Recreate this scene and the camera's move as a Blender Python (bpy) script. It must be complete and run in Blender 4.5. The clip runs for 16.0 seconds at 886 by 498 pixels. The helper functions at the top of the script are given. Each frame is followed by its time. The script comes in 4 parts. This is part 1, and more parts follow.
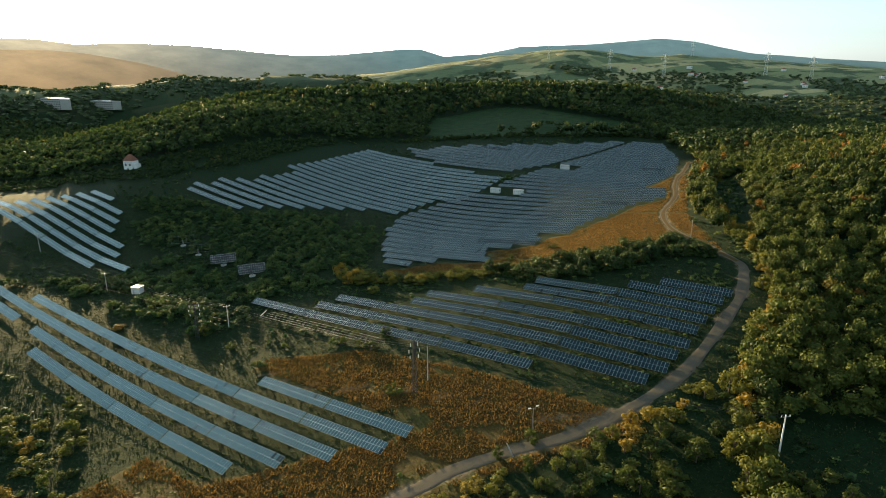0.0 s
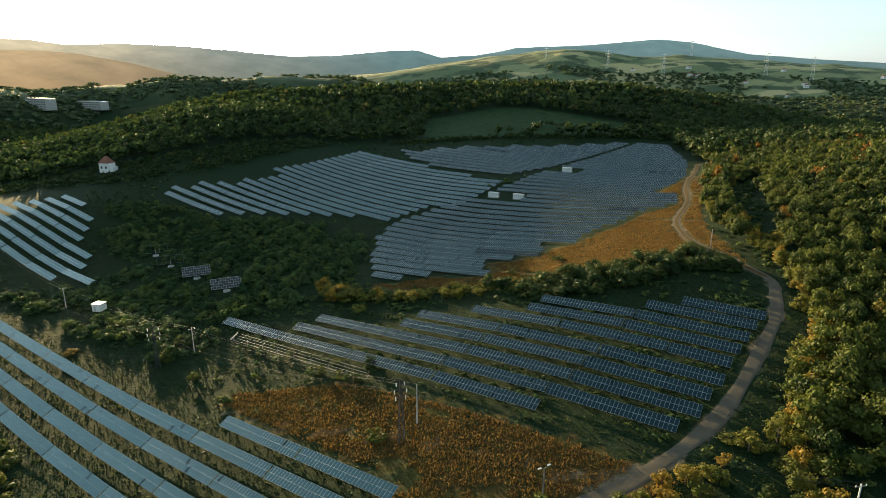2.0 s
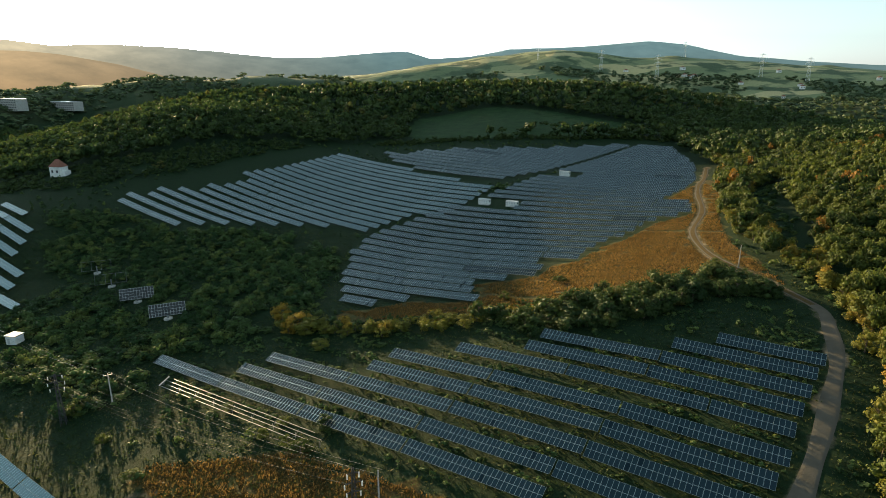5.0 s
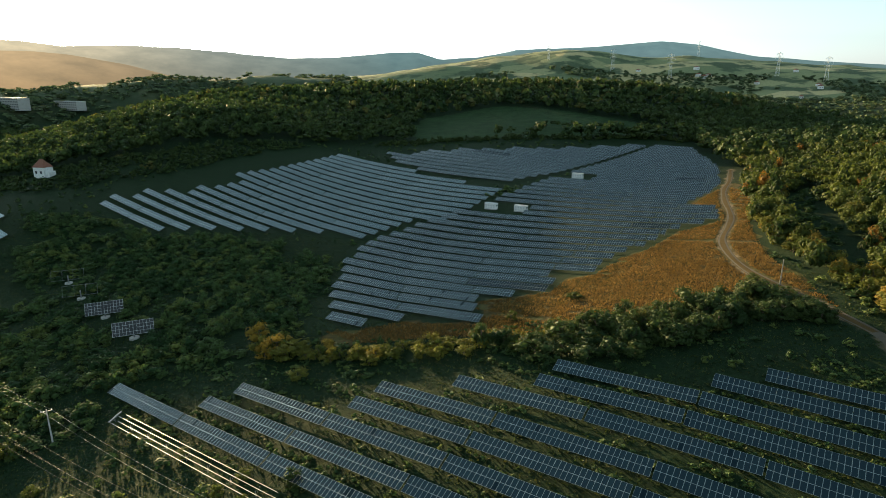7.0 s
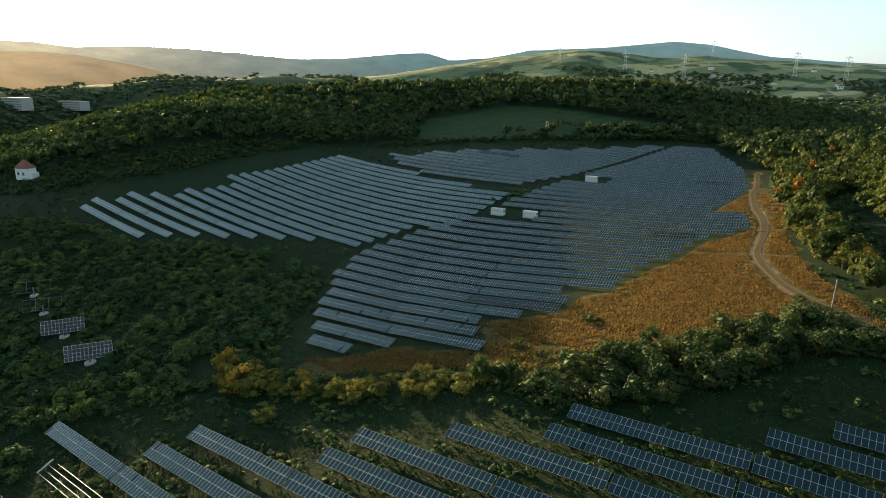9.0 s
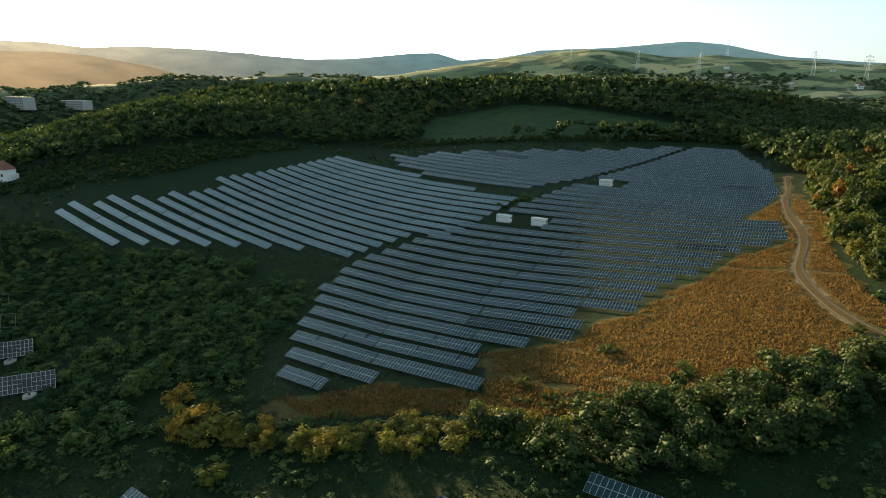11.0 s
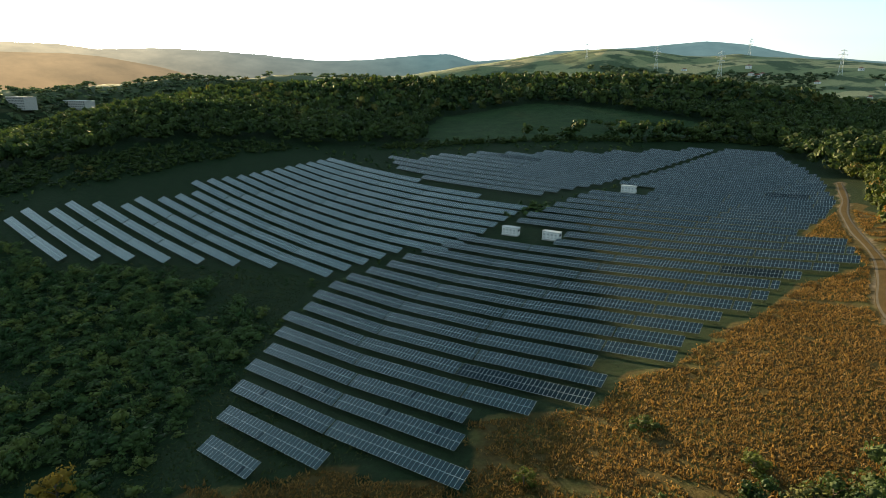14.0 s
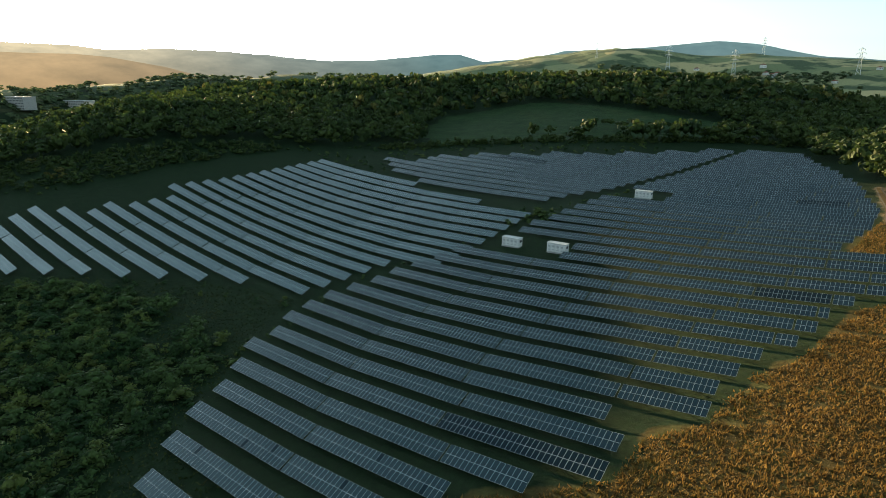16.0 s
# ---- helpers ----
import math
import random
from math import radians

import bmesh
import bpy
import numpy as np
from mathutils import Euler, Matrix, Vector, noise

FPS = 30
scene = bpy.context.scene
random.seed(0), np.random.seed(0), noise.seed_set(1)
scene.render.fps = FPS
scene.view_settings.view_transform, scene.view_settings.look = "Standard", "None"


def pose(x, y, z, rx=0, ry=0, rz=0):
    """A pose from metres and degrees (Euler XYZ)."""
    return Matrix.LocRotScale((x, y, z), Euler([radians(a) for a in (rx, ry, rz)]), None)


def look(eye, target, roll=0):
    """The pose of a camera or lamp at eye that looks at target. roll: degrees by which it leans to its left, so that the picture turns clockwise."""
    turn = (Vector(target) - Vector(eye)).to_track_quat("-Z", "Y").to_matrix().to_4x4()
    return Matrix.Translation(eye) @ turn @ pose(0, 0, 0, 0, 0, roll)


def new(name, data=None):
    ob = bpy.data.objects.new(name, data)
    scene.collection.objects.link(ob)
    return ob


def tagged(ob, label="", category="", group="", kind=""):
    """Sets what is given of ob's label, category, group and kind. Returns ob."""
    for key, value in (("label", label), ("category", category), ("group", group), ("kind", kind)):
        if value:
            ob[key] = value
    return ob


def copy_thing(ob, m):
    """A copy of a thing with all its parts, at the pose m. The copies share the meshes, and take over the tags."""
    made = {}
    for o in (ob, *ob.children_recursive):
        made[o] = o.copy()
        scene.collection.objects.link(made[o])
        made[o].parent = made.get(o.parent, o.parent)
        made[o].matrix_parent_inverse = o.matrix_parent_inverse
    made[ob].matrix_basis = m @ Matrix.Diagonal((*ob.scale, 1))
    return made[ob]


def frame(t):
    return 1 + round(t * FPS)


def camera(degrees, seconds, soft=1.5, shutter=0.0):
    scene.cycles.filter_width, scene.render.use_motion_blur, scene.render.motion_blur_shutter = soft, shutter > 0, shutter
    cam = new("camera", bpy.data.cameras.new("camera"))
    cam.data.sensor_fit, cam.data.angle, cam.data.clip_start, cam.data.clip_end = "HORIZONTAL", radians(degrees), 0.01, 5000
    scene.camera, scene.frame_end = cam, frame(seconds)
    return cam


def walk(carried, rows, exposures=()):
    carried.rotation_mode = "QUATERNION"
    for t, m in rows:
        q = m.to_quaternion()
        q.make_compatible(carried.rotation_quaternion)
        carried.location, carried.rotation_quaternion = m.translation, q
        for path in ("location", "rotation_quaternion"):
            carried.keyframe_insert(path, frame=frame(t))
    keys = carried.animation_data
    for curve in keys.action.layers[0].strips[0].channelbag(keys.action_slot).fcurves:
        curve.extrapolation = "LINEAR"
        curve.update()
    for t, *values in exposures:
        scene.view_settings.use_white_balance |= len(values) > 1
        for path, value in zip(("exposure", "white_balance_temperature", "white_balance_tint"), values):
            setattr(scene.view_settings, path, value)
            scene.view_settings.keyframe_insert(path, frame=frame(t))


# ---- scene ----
cam = camera(74.7, 16.0, soft=0.6)
METRES, EYE, TILT, LEAN, TURN = 200.0, 80.0, -16.0, 0.0, 0.0
ROWS = [
    (0.0, 0.0, 0.0, 0.0, 0.0, 0.0, -0.0),
    (0.5, 0.0011, 0.0315, 0.0062, 0.27, 0.03, -0.08),
    (1.0, 0.0026, 0.0631, 0.0125, 0.58, 0.06, -0.15),
    (1.5, 0.0041, 0.0948, 0.0182, 0.44, 0.08, -0.13),
    (2.0, 0.0061, 0.1267, 0.0234, -0.31, 0.12, 0.07),
    (2.5, 0.0085, 0.1586, 0.0286, -1.13, 0.14, 0.29),
    (3.0, 0.0113, 0.19, 0.0341, -1.43, 0.18, 0.36),
    (3.5, 0.015, 0.2211, 0.0394, -1.42, 0.22, 0.36),
    (4.0, 0.0188, 0.2522, 0.0447, -1.36, 0.27, 0.33),
    (6.5, 0.0403, 0.4041, 0.0687, -0.44, 0.42, 0.07),
    (7.0, 0.0449, 0.434, 0.0736, -0.19, 0.45, -0.01),
    (7.5, 0.0497, 0.4638, 0.0785, 0.07, 0.5, -0.09),
    (8.0, 0.0542, 0.4936, 0.0835, 0.3, 0.53, -0.17),
    (8.5, 0.0587, 0.5231, 0.0887, 0.54, 0.56, -0.23),
    (9.0, 0.063, 0.5525, 0.0938, 0.76, 0.58, -0.3),
    (11.5, 0.0854, 0.7014, 0.122, 1.93, 0.66, -0.63),
    (12.0, 0.0899, 0.7315, 0.1275, 2.16, 0.69, -0.69),
    (12.5, 0.0945, 0.7617, 0.1331, 2.39, 0.71, -0.77),
    (13.0, 0.0993, 0.7921, 0.1388, 2.62, 0.74, -0.83),
    (13.5, 0.104, 0.8229, 0.1442, 2.82, 0.77, -0.87),
    (14.0, 0.109, 0.8537, 0.1493, 3.06, 0.78, -0.92),
    (14.5, 0.1139, 0.8843, 0.1547, 3.28, 0.8, -0.99),
    (15.0, 0.1191, 0.915, 0.1601, 3.51, 0.82, -1.04),
    (15.5, 0.1246, 0.9456, 0.1658, 3.72, 0.84, -1.08),
    (16.0, 0.1301, 0.9755, 0.1725, 3.92, 0.85, -1.13),
]
EXPOSURE, KELVIN, TINT = 1.87, 5500, -5
walk(cam, [(t, pose(0, 0, EYE, TILT, LEAN, TURN) @ pose(METRES * x, METRES * y, METRES * z, 90 + pitch, roll, yaw)) for t, x, y, z, yaw, pitch, roll in ROWS],
     exposures=[(0.0, EXPOSURE, KELVIN, TINT), (16.0, EXPOSURE, KELVIN, TINT)])

# ---- light: a low evening sun ahead and to one side, under a hazy sky ----
SUN_AZ, SUN_EL = -31.0, 7.25
world = bpy.data.worlds.new("evening_sky")
scene.world = world
world.use_nodes = True
wn = world.node_tree.nodes
sky = wn.new("ShaderNodeTexSky")
sky.sky_type = "NISHITA"
sky.sun_disc = False
sky.sun_elevation, sky.sun_rotation = radians(SUN_EL), radians(SUN_AZ)
sky.air_density, sky.dust_density, sky.ozone_density, sky.altitude = 1.0, 1.7, 1.0, 300
hsv = wn.new("ShaderNodeHueSaturation")
hsv.inputs["Hue"].default_value, hsv.inputs["Saturation"].default_value = 0.475, 0.38
world.node_tree.links.new(sky.outputs[0], hsv.inputs["Color"])
wn["Background"].inputs["Strength"].default_value = 0.083
world.node_tree.links.new(hsv.outputs[0], wn["Background"].inputs["Color"])
sun_data = bpy.data.lights.new("sun", "SUN")
sun_data.energy, sun_data.angle, sun_data.color = 5.0, radians(0.6), (1.0, 0.64, 0.28)
sun = new("sun", sun_data)
sa, se = radians(SUN_AZ), radians(SUN_EL)
SUN_DIR = Vector((math.sin(sa) * math.cos(se), math.cos(sa) * math.cos(se), math.sin(se)))
sun.matrix_world = look(SUN_DIR * 300, (0, 0, 0))

# ---- materials ----
class Nodes:
    """A short hand for node materials."""

    def __init__(self, name):
        self.mat = bpy.data.materials.new(name)
        self.mat.use_nodes = True
        self.tree = self.mat.node_tree
        self.bsdf = self.tree.nodes["Principled BSDF"]
        self.out = self.tree.nodes["Material Output"]

    def add(self, kind, **values):
        node = self.tree.nodes.new(kind)
        for key, value in values.items():
            node.inputs[key].default_value = value
        return node

    def link(self, a, b):
        self.tree.links.new(a, b)

    def noise(self, scale, detail=4.0, coords="Object", rough=0.6):
        tc = self.add("ShaderNodeTexCoord")
        n = self.add("ShaderNodeTexNoise", Scale=scale, Detail=detail, Roughness=rough)
        self.link(tc.outputs[coords], n.inputs["Vector"])
        return n.outputs["Fac"]

    def ramp(self, fac, *stops):
        r = self.add("ShaderNodeValToRGB")
        e = r.color_ramp.elements
        while len(e) < len(stops):
            e.new(0.5)
        for el, (pos, col) in zip(e, stops):
            el.position, el.color = pos, (*col, 1)
        self.link(fac, r.inputs["Fac"])
        return r.outputs["Color"]

    def mix(self, fac, a, b, mode="MIX"):
        m = self.add("ShaderNodeMix")
        m.data_type, m.blend_type = "RGBA", mode
        for value, socket in ((fac, m.inputs[0]), (a, m.inputs[6]), (b, m.inputs[7])):
            if isinstance(value, (int, float)):
                socket.default_value = value
            elif isinstance(value, tuple):
                socket.default_value = (*value, 1)
            else:
                self.link(value, socket)
        return m.outputs[2]

    def bump(self, fac, strength, distance):
        b = self.add("ShaderNodeBump", Strength=strength, Distance=distance)
        self.link(fac, b.inputs["Height"])
        self.link(b.outputs["Normal"], self.bsdf.inputs["Normal"])

    def attribute(self, name):
        a = self.add("ShaderNodeAttribute")
        a.attribute_name = name
        return a

    def done(self, color=None, rough=0.8, metal=0.0, spec=0.3):
        if color is not None:
            if isinstance(color, tuple):
                self.bsdf.inputs["Base Color"].default_value = (*color, 1)
            else:
                self.link(color, self.bsdf.inputs["Base Color"])
        self.bsdf.inputs["Roughness"].default_value = rough
        self.bsdf.inputs["Metallic"].default_value = metal
        self.bsdf.inputs["Specular IOR Level"].default_value = spec
        return self.mat


def worn(name, a, b, rough=0.6, metal=0.0, scale=3.0, bump=0.2):
    """Paint, metal or wood with stains between two colours."""
    n = Nodes(name)
    fac = n.noise(scale, 6)
    n.bump(n.noise(scale * 8, 3), bump, 0.01)
    return n.done(n.ramp(fac, (0.35, a), (0.65, b)), rough, metal)


def foliage(name, dark, light, autumn, share, through_light=0.3, uneven=0.26):
    """Leaves: colour by tree (tint) and by leaf clump, with light passing through."""
    n = Nodes(name)
    tint = n.attribute("tint").outputs["Fac"]
    info = n.add("ShaderNodeObjectInfo")
    both = n.add("ShaderNodeMath")
    both.operation = "ADD"
    n.link(tint, both.inputs[0])
    n.link(info.outputs["Random"], both.inputs[1])
    frac = n.add("ShaderNodeMath")
    frac.operation = "FRACT"
    n.link(both.outputs[0], frac.inputs[0])
    geo = n.add("ShaderNodeNewGeometry")
    tree = n.ramp(frac.outputs[0], (0.0, dark), (0.55, light), (1.0 - share, light), (1.0 - share * 0.4, autumn))
    leaf = n.ramp(geo.outputs["Random Per Island"], (0.0, (1 - uneven,) * 3), (1.0, (1 + uneven, 1 + uneven * 0.9, 1 + uneven * 0.6)))
    color = n.mix(1.0, tree, leaf, "MULTIPLY")
    n.done(color, 0.7, 0.0, 0.2)
    tr = n.add("ShaderNodeBsdfTranslucent")
    n.link(color, tr.inputs["Color"])
    ms = n.add("ShaderNodeMixShader", Fac=through_light)
    n.link(n.bsdf.outputs[0], ms.inputs[1])
    n.link(tr.outputs[0], ms.inputs[2])
    n.link(ms.outputs[0], n.out.inputs["Surface"])
    return n.mat


def ground_material():
    """Weeds, dry grass, meadow, bare earth and the fields of the far hills, by area, broken up by noise."""
    n = Nodes("ground_cover")
    cover = n.attribute("cover")
    split = n.add("ShaderNodeSeparateColor")
    n.link(cover.outputs["Color"], split.inputs[0])
    fine, mid, wide = n.noise(0.9, 6), n.noise(0.12, 6), n.noise(0.012, 5)
    weeds = n.mix(n.noise(0.22, 8, rough=0.75), (0.006, 0.016, 0.006), (0.021, 0.040, 0.013))
    dry = n.mix(n.noise(0.35, 8, rough=0.7), (0.036, 0.036, 0.013), (0.110, 0.074, 0.021))
    dry = n.mix(n.ramp(mid, (0.50, (0, 0, 0)), (0.62, (0.85, 0.85, 0.85))), dry, (0.075, 0.075, 0.022))
    meadow = n.mix(n.ramp(n.noise(0.09, 9, rough=0.8), (0.35, (0, 0, 0)), (0.65, (1, 1, 1))), (0.012, 0.032, 0.010), (0.042, 0.074, 0.024))
    bare = n.mix(fine, (0.13, 0.10, 0.065), (0.24, 0.19, 0.125))
    vor = n.add("ShaderNodeTexVoronoi", Scale=0.0045, Randomness=1.0)
    warp = n.add("ShaderNodeTexCoord")
    stretch = n.add("ShaderNodeMapping")
    stretch.inputs["Scale"].default_value = (1.0, 2.2, 1.0)
    n.link(warp.outputs["Object"], stretch.inputs["Vector"])
    n.link(stretch.outputs[0], vor.inputs["Vector"])
    pick = n.add("ShaderNodeSeparateColor")
    n.link(vor.outputs["Color"], pick.inputs[0])
    fields = n.ramp(pick.outputs[0], (0.0, (0.14, 0.18, 0.09)), (0.35, (0.22, 0.25, 0.12)), (0.6, (0.30, 0.31, 0.15)), (0.8, (0.48, 0.42, 0.21)))
    far = n.mix(n.ramp(wide, (0.44, (1, 1, 1)), (0.52, (0, 0, 0))), fields, (0.085, 0.115, 0.06))

    def edge(socket):
        a = n.add("ShaderNodeMath")
        a.operation = "MULTIPLY_ADD"
        n.link(mid, a.inputs[0])
        a.inputs[1].default_value = 0.9
        n.link(socket, a.inputs[2])
        return n.ramp(a.outputs[0], (0.80, (0, 0, 0)), (1.10, (1, 1, 1)))

    color = n.mix(edge(split.outputs[0]), weeds, dry)
    color = n.mix(edge(split.outputs[1]), color, meadow)
    color = n.mix(edge(split.outputs[2]), color, bare)
    color = n.mix(cover.outputs["Alpha"], color, far)
    shade = n.ramp(fine, (0.25, (0.6, 0.6, 0.6)), (0.75, (1.3, 1.3, 1.3)))
    color = n.mix(1.0, color, shade, "MULTIPLY")
    n.bump(n.noise(0.6, 8, rough=0.75), 1.0, 0.5)
    return n.done(color, 0.95, 0.0, 0.1)


def panel_glass(name, ior):
    """Solar cells under glass; a raised ior puts brighter sky reflection into some fields."""
    n = Nodes(name)
    info = n.add("ShaderNodeObjectInfo")
    geo = n.add("ShaderNodeNewGeometry")
    cell = n.mix(geo.outputs["Random Per Island"], (0.005, 0.009, 0.017), (0.009, 0.016, 0.026))
    cell = n.mix(info.outputs["Random"], cell, (0.009, 0.018, 0.026))
    dust = n.noise(0.7, 5)
    cell = n.mix(n.ramp(dust, (0.45, (0, 0, 0)), (0.8, (0.10, 0.10, 0.10))), cell, (0.03, 0.036, 0.038))
    n.done(cell, 0.16, 0.0, 0.5)
    n.bsdf.inputs["IOR"].default_value = ior
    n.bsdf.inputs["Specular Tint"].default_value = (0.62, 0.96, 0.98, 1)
    n.link(n.ramp(dust, (0.3, (0.06, 0.06, 0.06)), (0.8, (0.16, 0.16, 0.16))), n.bsdf.inputs["Roughness"])
    n.link(n.ramp(info.outputs["Random"], (0.982, (0.5, 0.5, 0.5)), (0.984, (0.12, 0.12, 0.12))), n.bsdf.inputs["Specular IOR Level"])
    return n.mat


GROUND = ground_material()
# one glass in three strengths: reflection brightened for western and southern rows
GLASS, GLASS_BRIGHTER, GLASS_BRIGHTEST = panel_glass("coated_solar_glass", 1.55), panel_glass("brighter_solar_glass", 1.95), panel_glass("brightest_solar_glass", 2.3)
ALU = worn("anodised_aluminium", (0.26, 0.29, 0.29), (0.34, 0.38, 0.38), 0.45, 0.3, 4.0, 0.05)
STEEL = worn("galvanised_steel", (0.17, 0.175, 0.18), (0.28, 0.285, 0.29), 0.5, 0.7, 6.0, 0.1)
WHITE = worn("weathered_white_paint", (0.62, 0.62, 0.60), (0.78, 0.78, 0.76), 0.55, 0.0, 1.2, 0.1)
GREY = worn("grey_roof_sheet", (0.40, 0.41, 0.41), (0.55, 0.55, 0.54), 0.5, 0.0, 1.0, 0.1)
DARK = worn("dark_metal", (0.03, 0.032, 0.035), (0.07, 0.07, 0.075), 0.5, 0.3, 3.0, 0.1)
RUST = worn("rusty_lattice_steel", (0.09, 0.06, 0.045), (0.17, 0.12, 0.09), 0.7, 0.2, 2.0, 0.2)
CONCRETE = worn("weathered_concrete", (0.30, 0.29, 0.27), (0.45, 0.44, 0.41), 0.85, 0.0, 1.5, 0.3)
TILE = worn("red_roof_tile", (0.16, 0.07, 0.045), (0.26, 0.12, 0.08), 0.8, 0.0, 2.0, 0.4)
BARK = worn("bark", (0.07, 0.055, 0.04), (0.14, 0.115, 0.085), 0.9, 0.0, 4.0, 0.6)
n_ = Nodes("gravel_track")
n_.bump(n_.noise(2.5, 8), 0.8, 0.1)
n_.link(n_.mix(n_.noise(0.25, 7), (0.07, 0.062, 0.047), (0.14, 0.122, 0.095)), n_.bsdf.inputs["Base Color"])
DIRT = n_.done(None, 0.95, 0.0, 0.1)
n_ = Nodes("dry_verge")
n_.bump(n_.noise(3.0, 8), 1.0, 0.2)
VERGE = n_.done(n_.mix(n_.noise(0.5, 8, rough=0.7), (0.05, 0.038, 0.014), (0.11, 0.070, 0.023)), 0.95, 0.0, 0.1)
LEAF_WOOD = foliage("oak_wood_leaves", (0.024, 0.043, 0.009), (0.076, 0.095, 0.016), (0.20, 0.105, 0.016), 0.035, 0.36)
LEAF_RIDGE = foliage("ridge_wood_leaves", (0.022, 0.044, 0.012), (0.050, 0.074, 0.018), (0.095, 0.095, 0.022), 0.07)
# leaf colours lifted paler to paint distance haze onto the far wood
LEAF_FAR_HAZED = foliage("hazed_far_wood_leaves", (0.055, 0.085, 0.040), (0.095, 0.125, 0.055), (0.13, 0.13, 0.055), 0.1)
LEAF_SHRUB = foliage("shrub_leaves", (0.026, 0.056, 0.017), (0.062, 0.100, 0.028), (0.105, 0.135, 0.032), 0.16)
LEAF_YELLOW = foliage("yellowing_leaves", (0.060, 0.085, 0.014), (0.14, 0.140, 0.021), (0.25, 0.175, 0.023), 0.25, 0.36)
GRASS_DRY = foliage("dry_grass_blades", (0.060, 0.056, 0.015), (0.165, 0.100, 0.027), (0.24, 0.150, 0.042), 0.25, 0.40)
GRASS_GREEN = foliage("weed_blades", (0.018, 0.034, 0.009), (0.040, 0.058, 0.014), (0.075, 0.080, 0.022), 0.15)

# ---- the lie of the land ----
# gentle bumps on an 80 m lattice (rows from south to north), over a plane, a wooded ridge and a hill
BUMPS = np.array([
    (0.3, -0.4, -5.4, -3.2, -4.0, -4.7, 0.4, 0.8, 0.3),
    (2.9, 8.9, -3.9, -8.7, -1.7, 4.0, -4.2, -4.4, 0.5),
    (3.7, 10.1, -5.9, -0.0, 1.4, 6.1, 0.4, 4.4, 5.7),
    (3.2, -6.6, -19.4, 10.8, -7.9, -5.9, 0.7, 6.1, 5.4),
    (4.3, 6.4, 5.0, 2.4, -8.3, 9.8, 0.0, -2.2, -0.7),
    (-5.6, -1.6, 6.8, 0.1, 1.9, 2.1, -2.3, 4.6, -0.7),
    (-0.4, 9.3, 12.3, -0.2, 5.0, 2.5, 1.2, 2.2, -3.1),
    (2.4, 10.3, 10.8, 0.6, 2.0, 4.5, 4.9, 0.3, -3.9),
])
BX, BY = np.meshgrid(np.arange(-340, 301, 80.0), np.arange(70, 631, 80.0))
# crests of the farther hills: distance, half-width, bearings (degrees) and heights
CRESTS = (
    (1500, 260, (-39.7, -32.7, -27.4, -23, -18.3, -13.8, -8.7, -4.5, 6.2, 16.5, 36.5), (66, 59, 76, 85, 93, 95, 90, 75, 55, 56, 43)),
    (2300, 620, (-36.4, -14.9, -7.6, 0.8, 6.1, 11.3, 14.3, 17.8, 21, 29.7, 36.1, 42), (57, 73, 109, 155, 176, 203, 188, 165, 169, 150, 117, 105)),
    (3200, 500, (-45, 45), (60, 60)),
)


def smooth(a, b, x):
    s = np.clip((x - a) / (b - a), 0, 1)
    return s * s * (3 - 2 * s)


def ripple(x, y, size):
    """A smooth irregular field between -1 and 1, its patches about size across."""
    total = 0.0
    for k, (cell, share) in enumerate(((size * 1.6, 0.62), (size * 0.7, 0.38))):
        gx_, gy_ = x / cell + 37.7 * k, y / cell + 11.3 * k
        ix, iy = np.floor(gx_), np.floor(gy_)
        fx, fy = gx_ - ix, gy_ - iy
        fx, fy = fx * fx * (3 - 2 * fx), fy * fy * (3 - 2 * fy)
        corner = lambda dx, dy: (np.abs(np.sin((ix + dx) * 127.1 + (iy + dy) * 311.7 + k * 74.7) * 43758.5453) % 1.0) * 2 - 1
        total = total + share * ((corner(0, 0) * (1 - fx) + corner(1, 0) * fx) * (1 - fy) + (corner(0, 1) * (1 - fx) + corner(1, 1) * fx) * fy)
    return total * 1.25


def land(x, y):
    """Height of the ground at x, y (arrays)."""
    x, y = np.atleast_1d(np.asarray(x, float)), np.atleast_1d(np.asarray(y, float))
    near = 2 + 0.03 * np.clip(x, -300, 300)
    near = near + 66 * np.exp(-((y - (900 - 0.12 * np.abs(x))) / 230) ** 2) / (1 + np.exp(np.clip(-(x + 400) / 50, -50, 50))) / (1 + np.exp(np.clip((x - 375) / 75, -50, 50)))
    near = near + 26 * np.exp(-((x - 380) / 170) ** 2 - ((y - 330) / 330) ** 2)
    for bx, by, b in zip(BX.ravel(), BY.ravel(), BUMPS.ravel()):
        near = near + b * np.exp(-((x - bx) ** 2 + (y - by) ** 2) / (2 * 75.0 ** 2))
    r, bearing = np.hypot(x, y), np.degrees(np.arctan2(x, y))
    far = np.full_like(x, -10.0)
    for reach, width, degs, tops in CRESTS:
        top = np.interp(bearing, degs, tops) + (5 + reach * 0.002) * ripple(x, y, reach * 0.05)
        far = np.maximum(far, -10 + (top + 10) * np.exp(-((r - reach) / width) ** 2))
    s = smooth(1000, 1300, r)
    return near * (1 - s) + far * s


def ground_z(x, y):
    return float(land(x, y)[0])


ROW_A = radians(36)


def plan(u, v):
    """From metres along the panel rows (u) and across them (v) to x, y."""
    return u * math.cos(ROW_A) + v * math.sin(ROW_A), -u * math.sin(ROW_A) + v * math.cos(ROW_A)


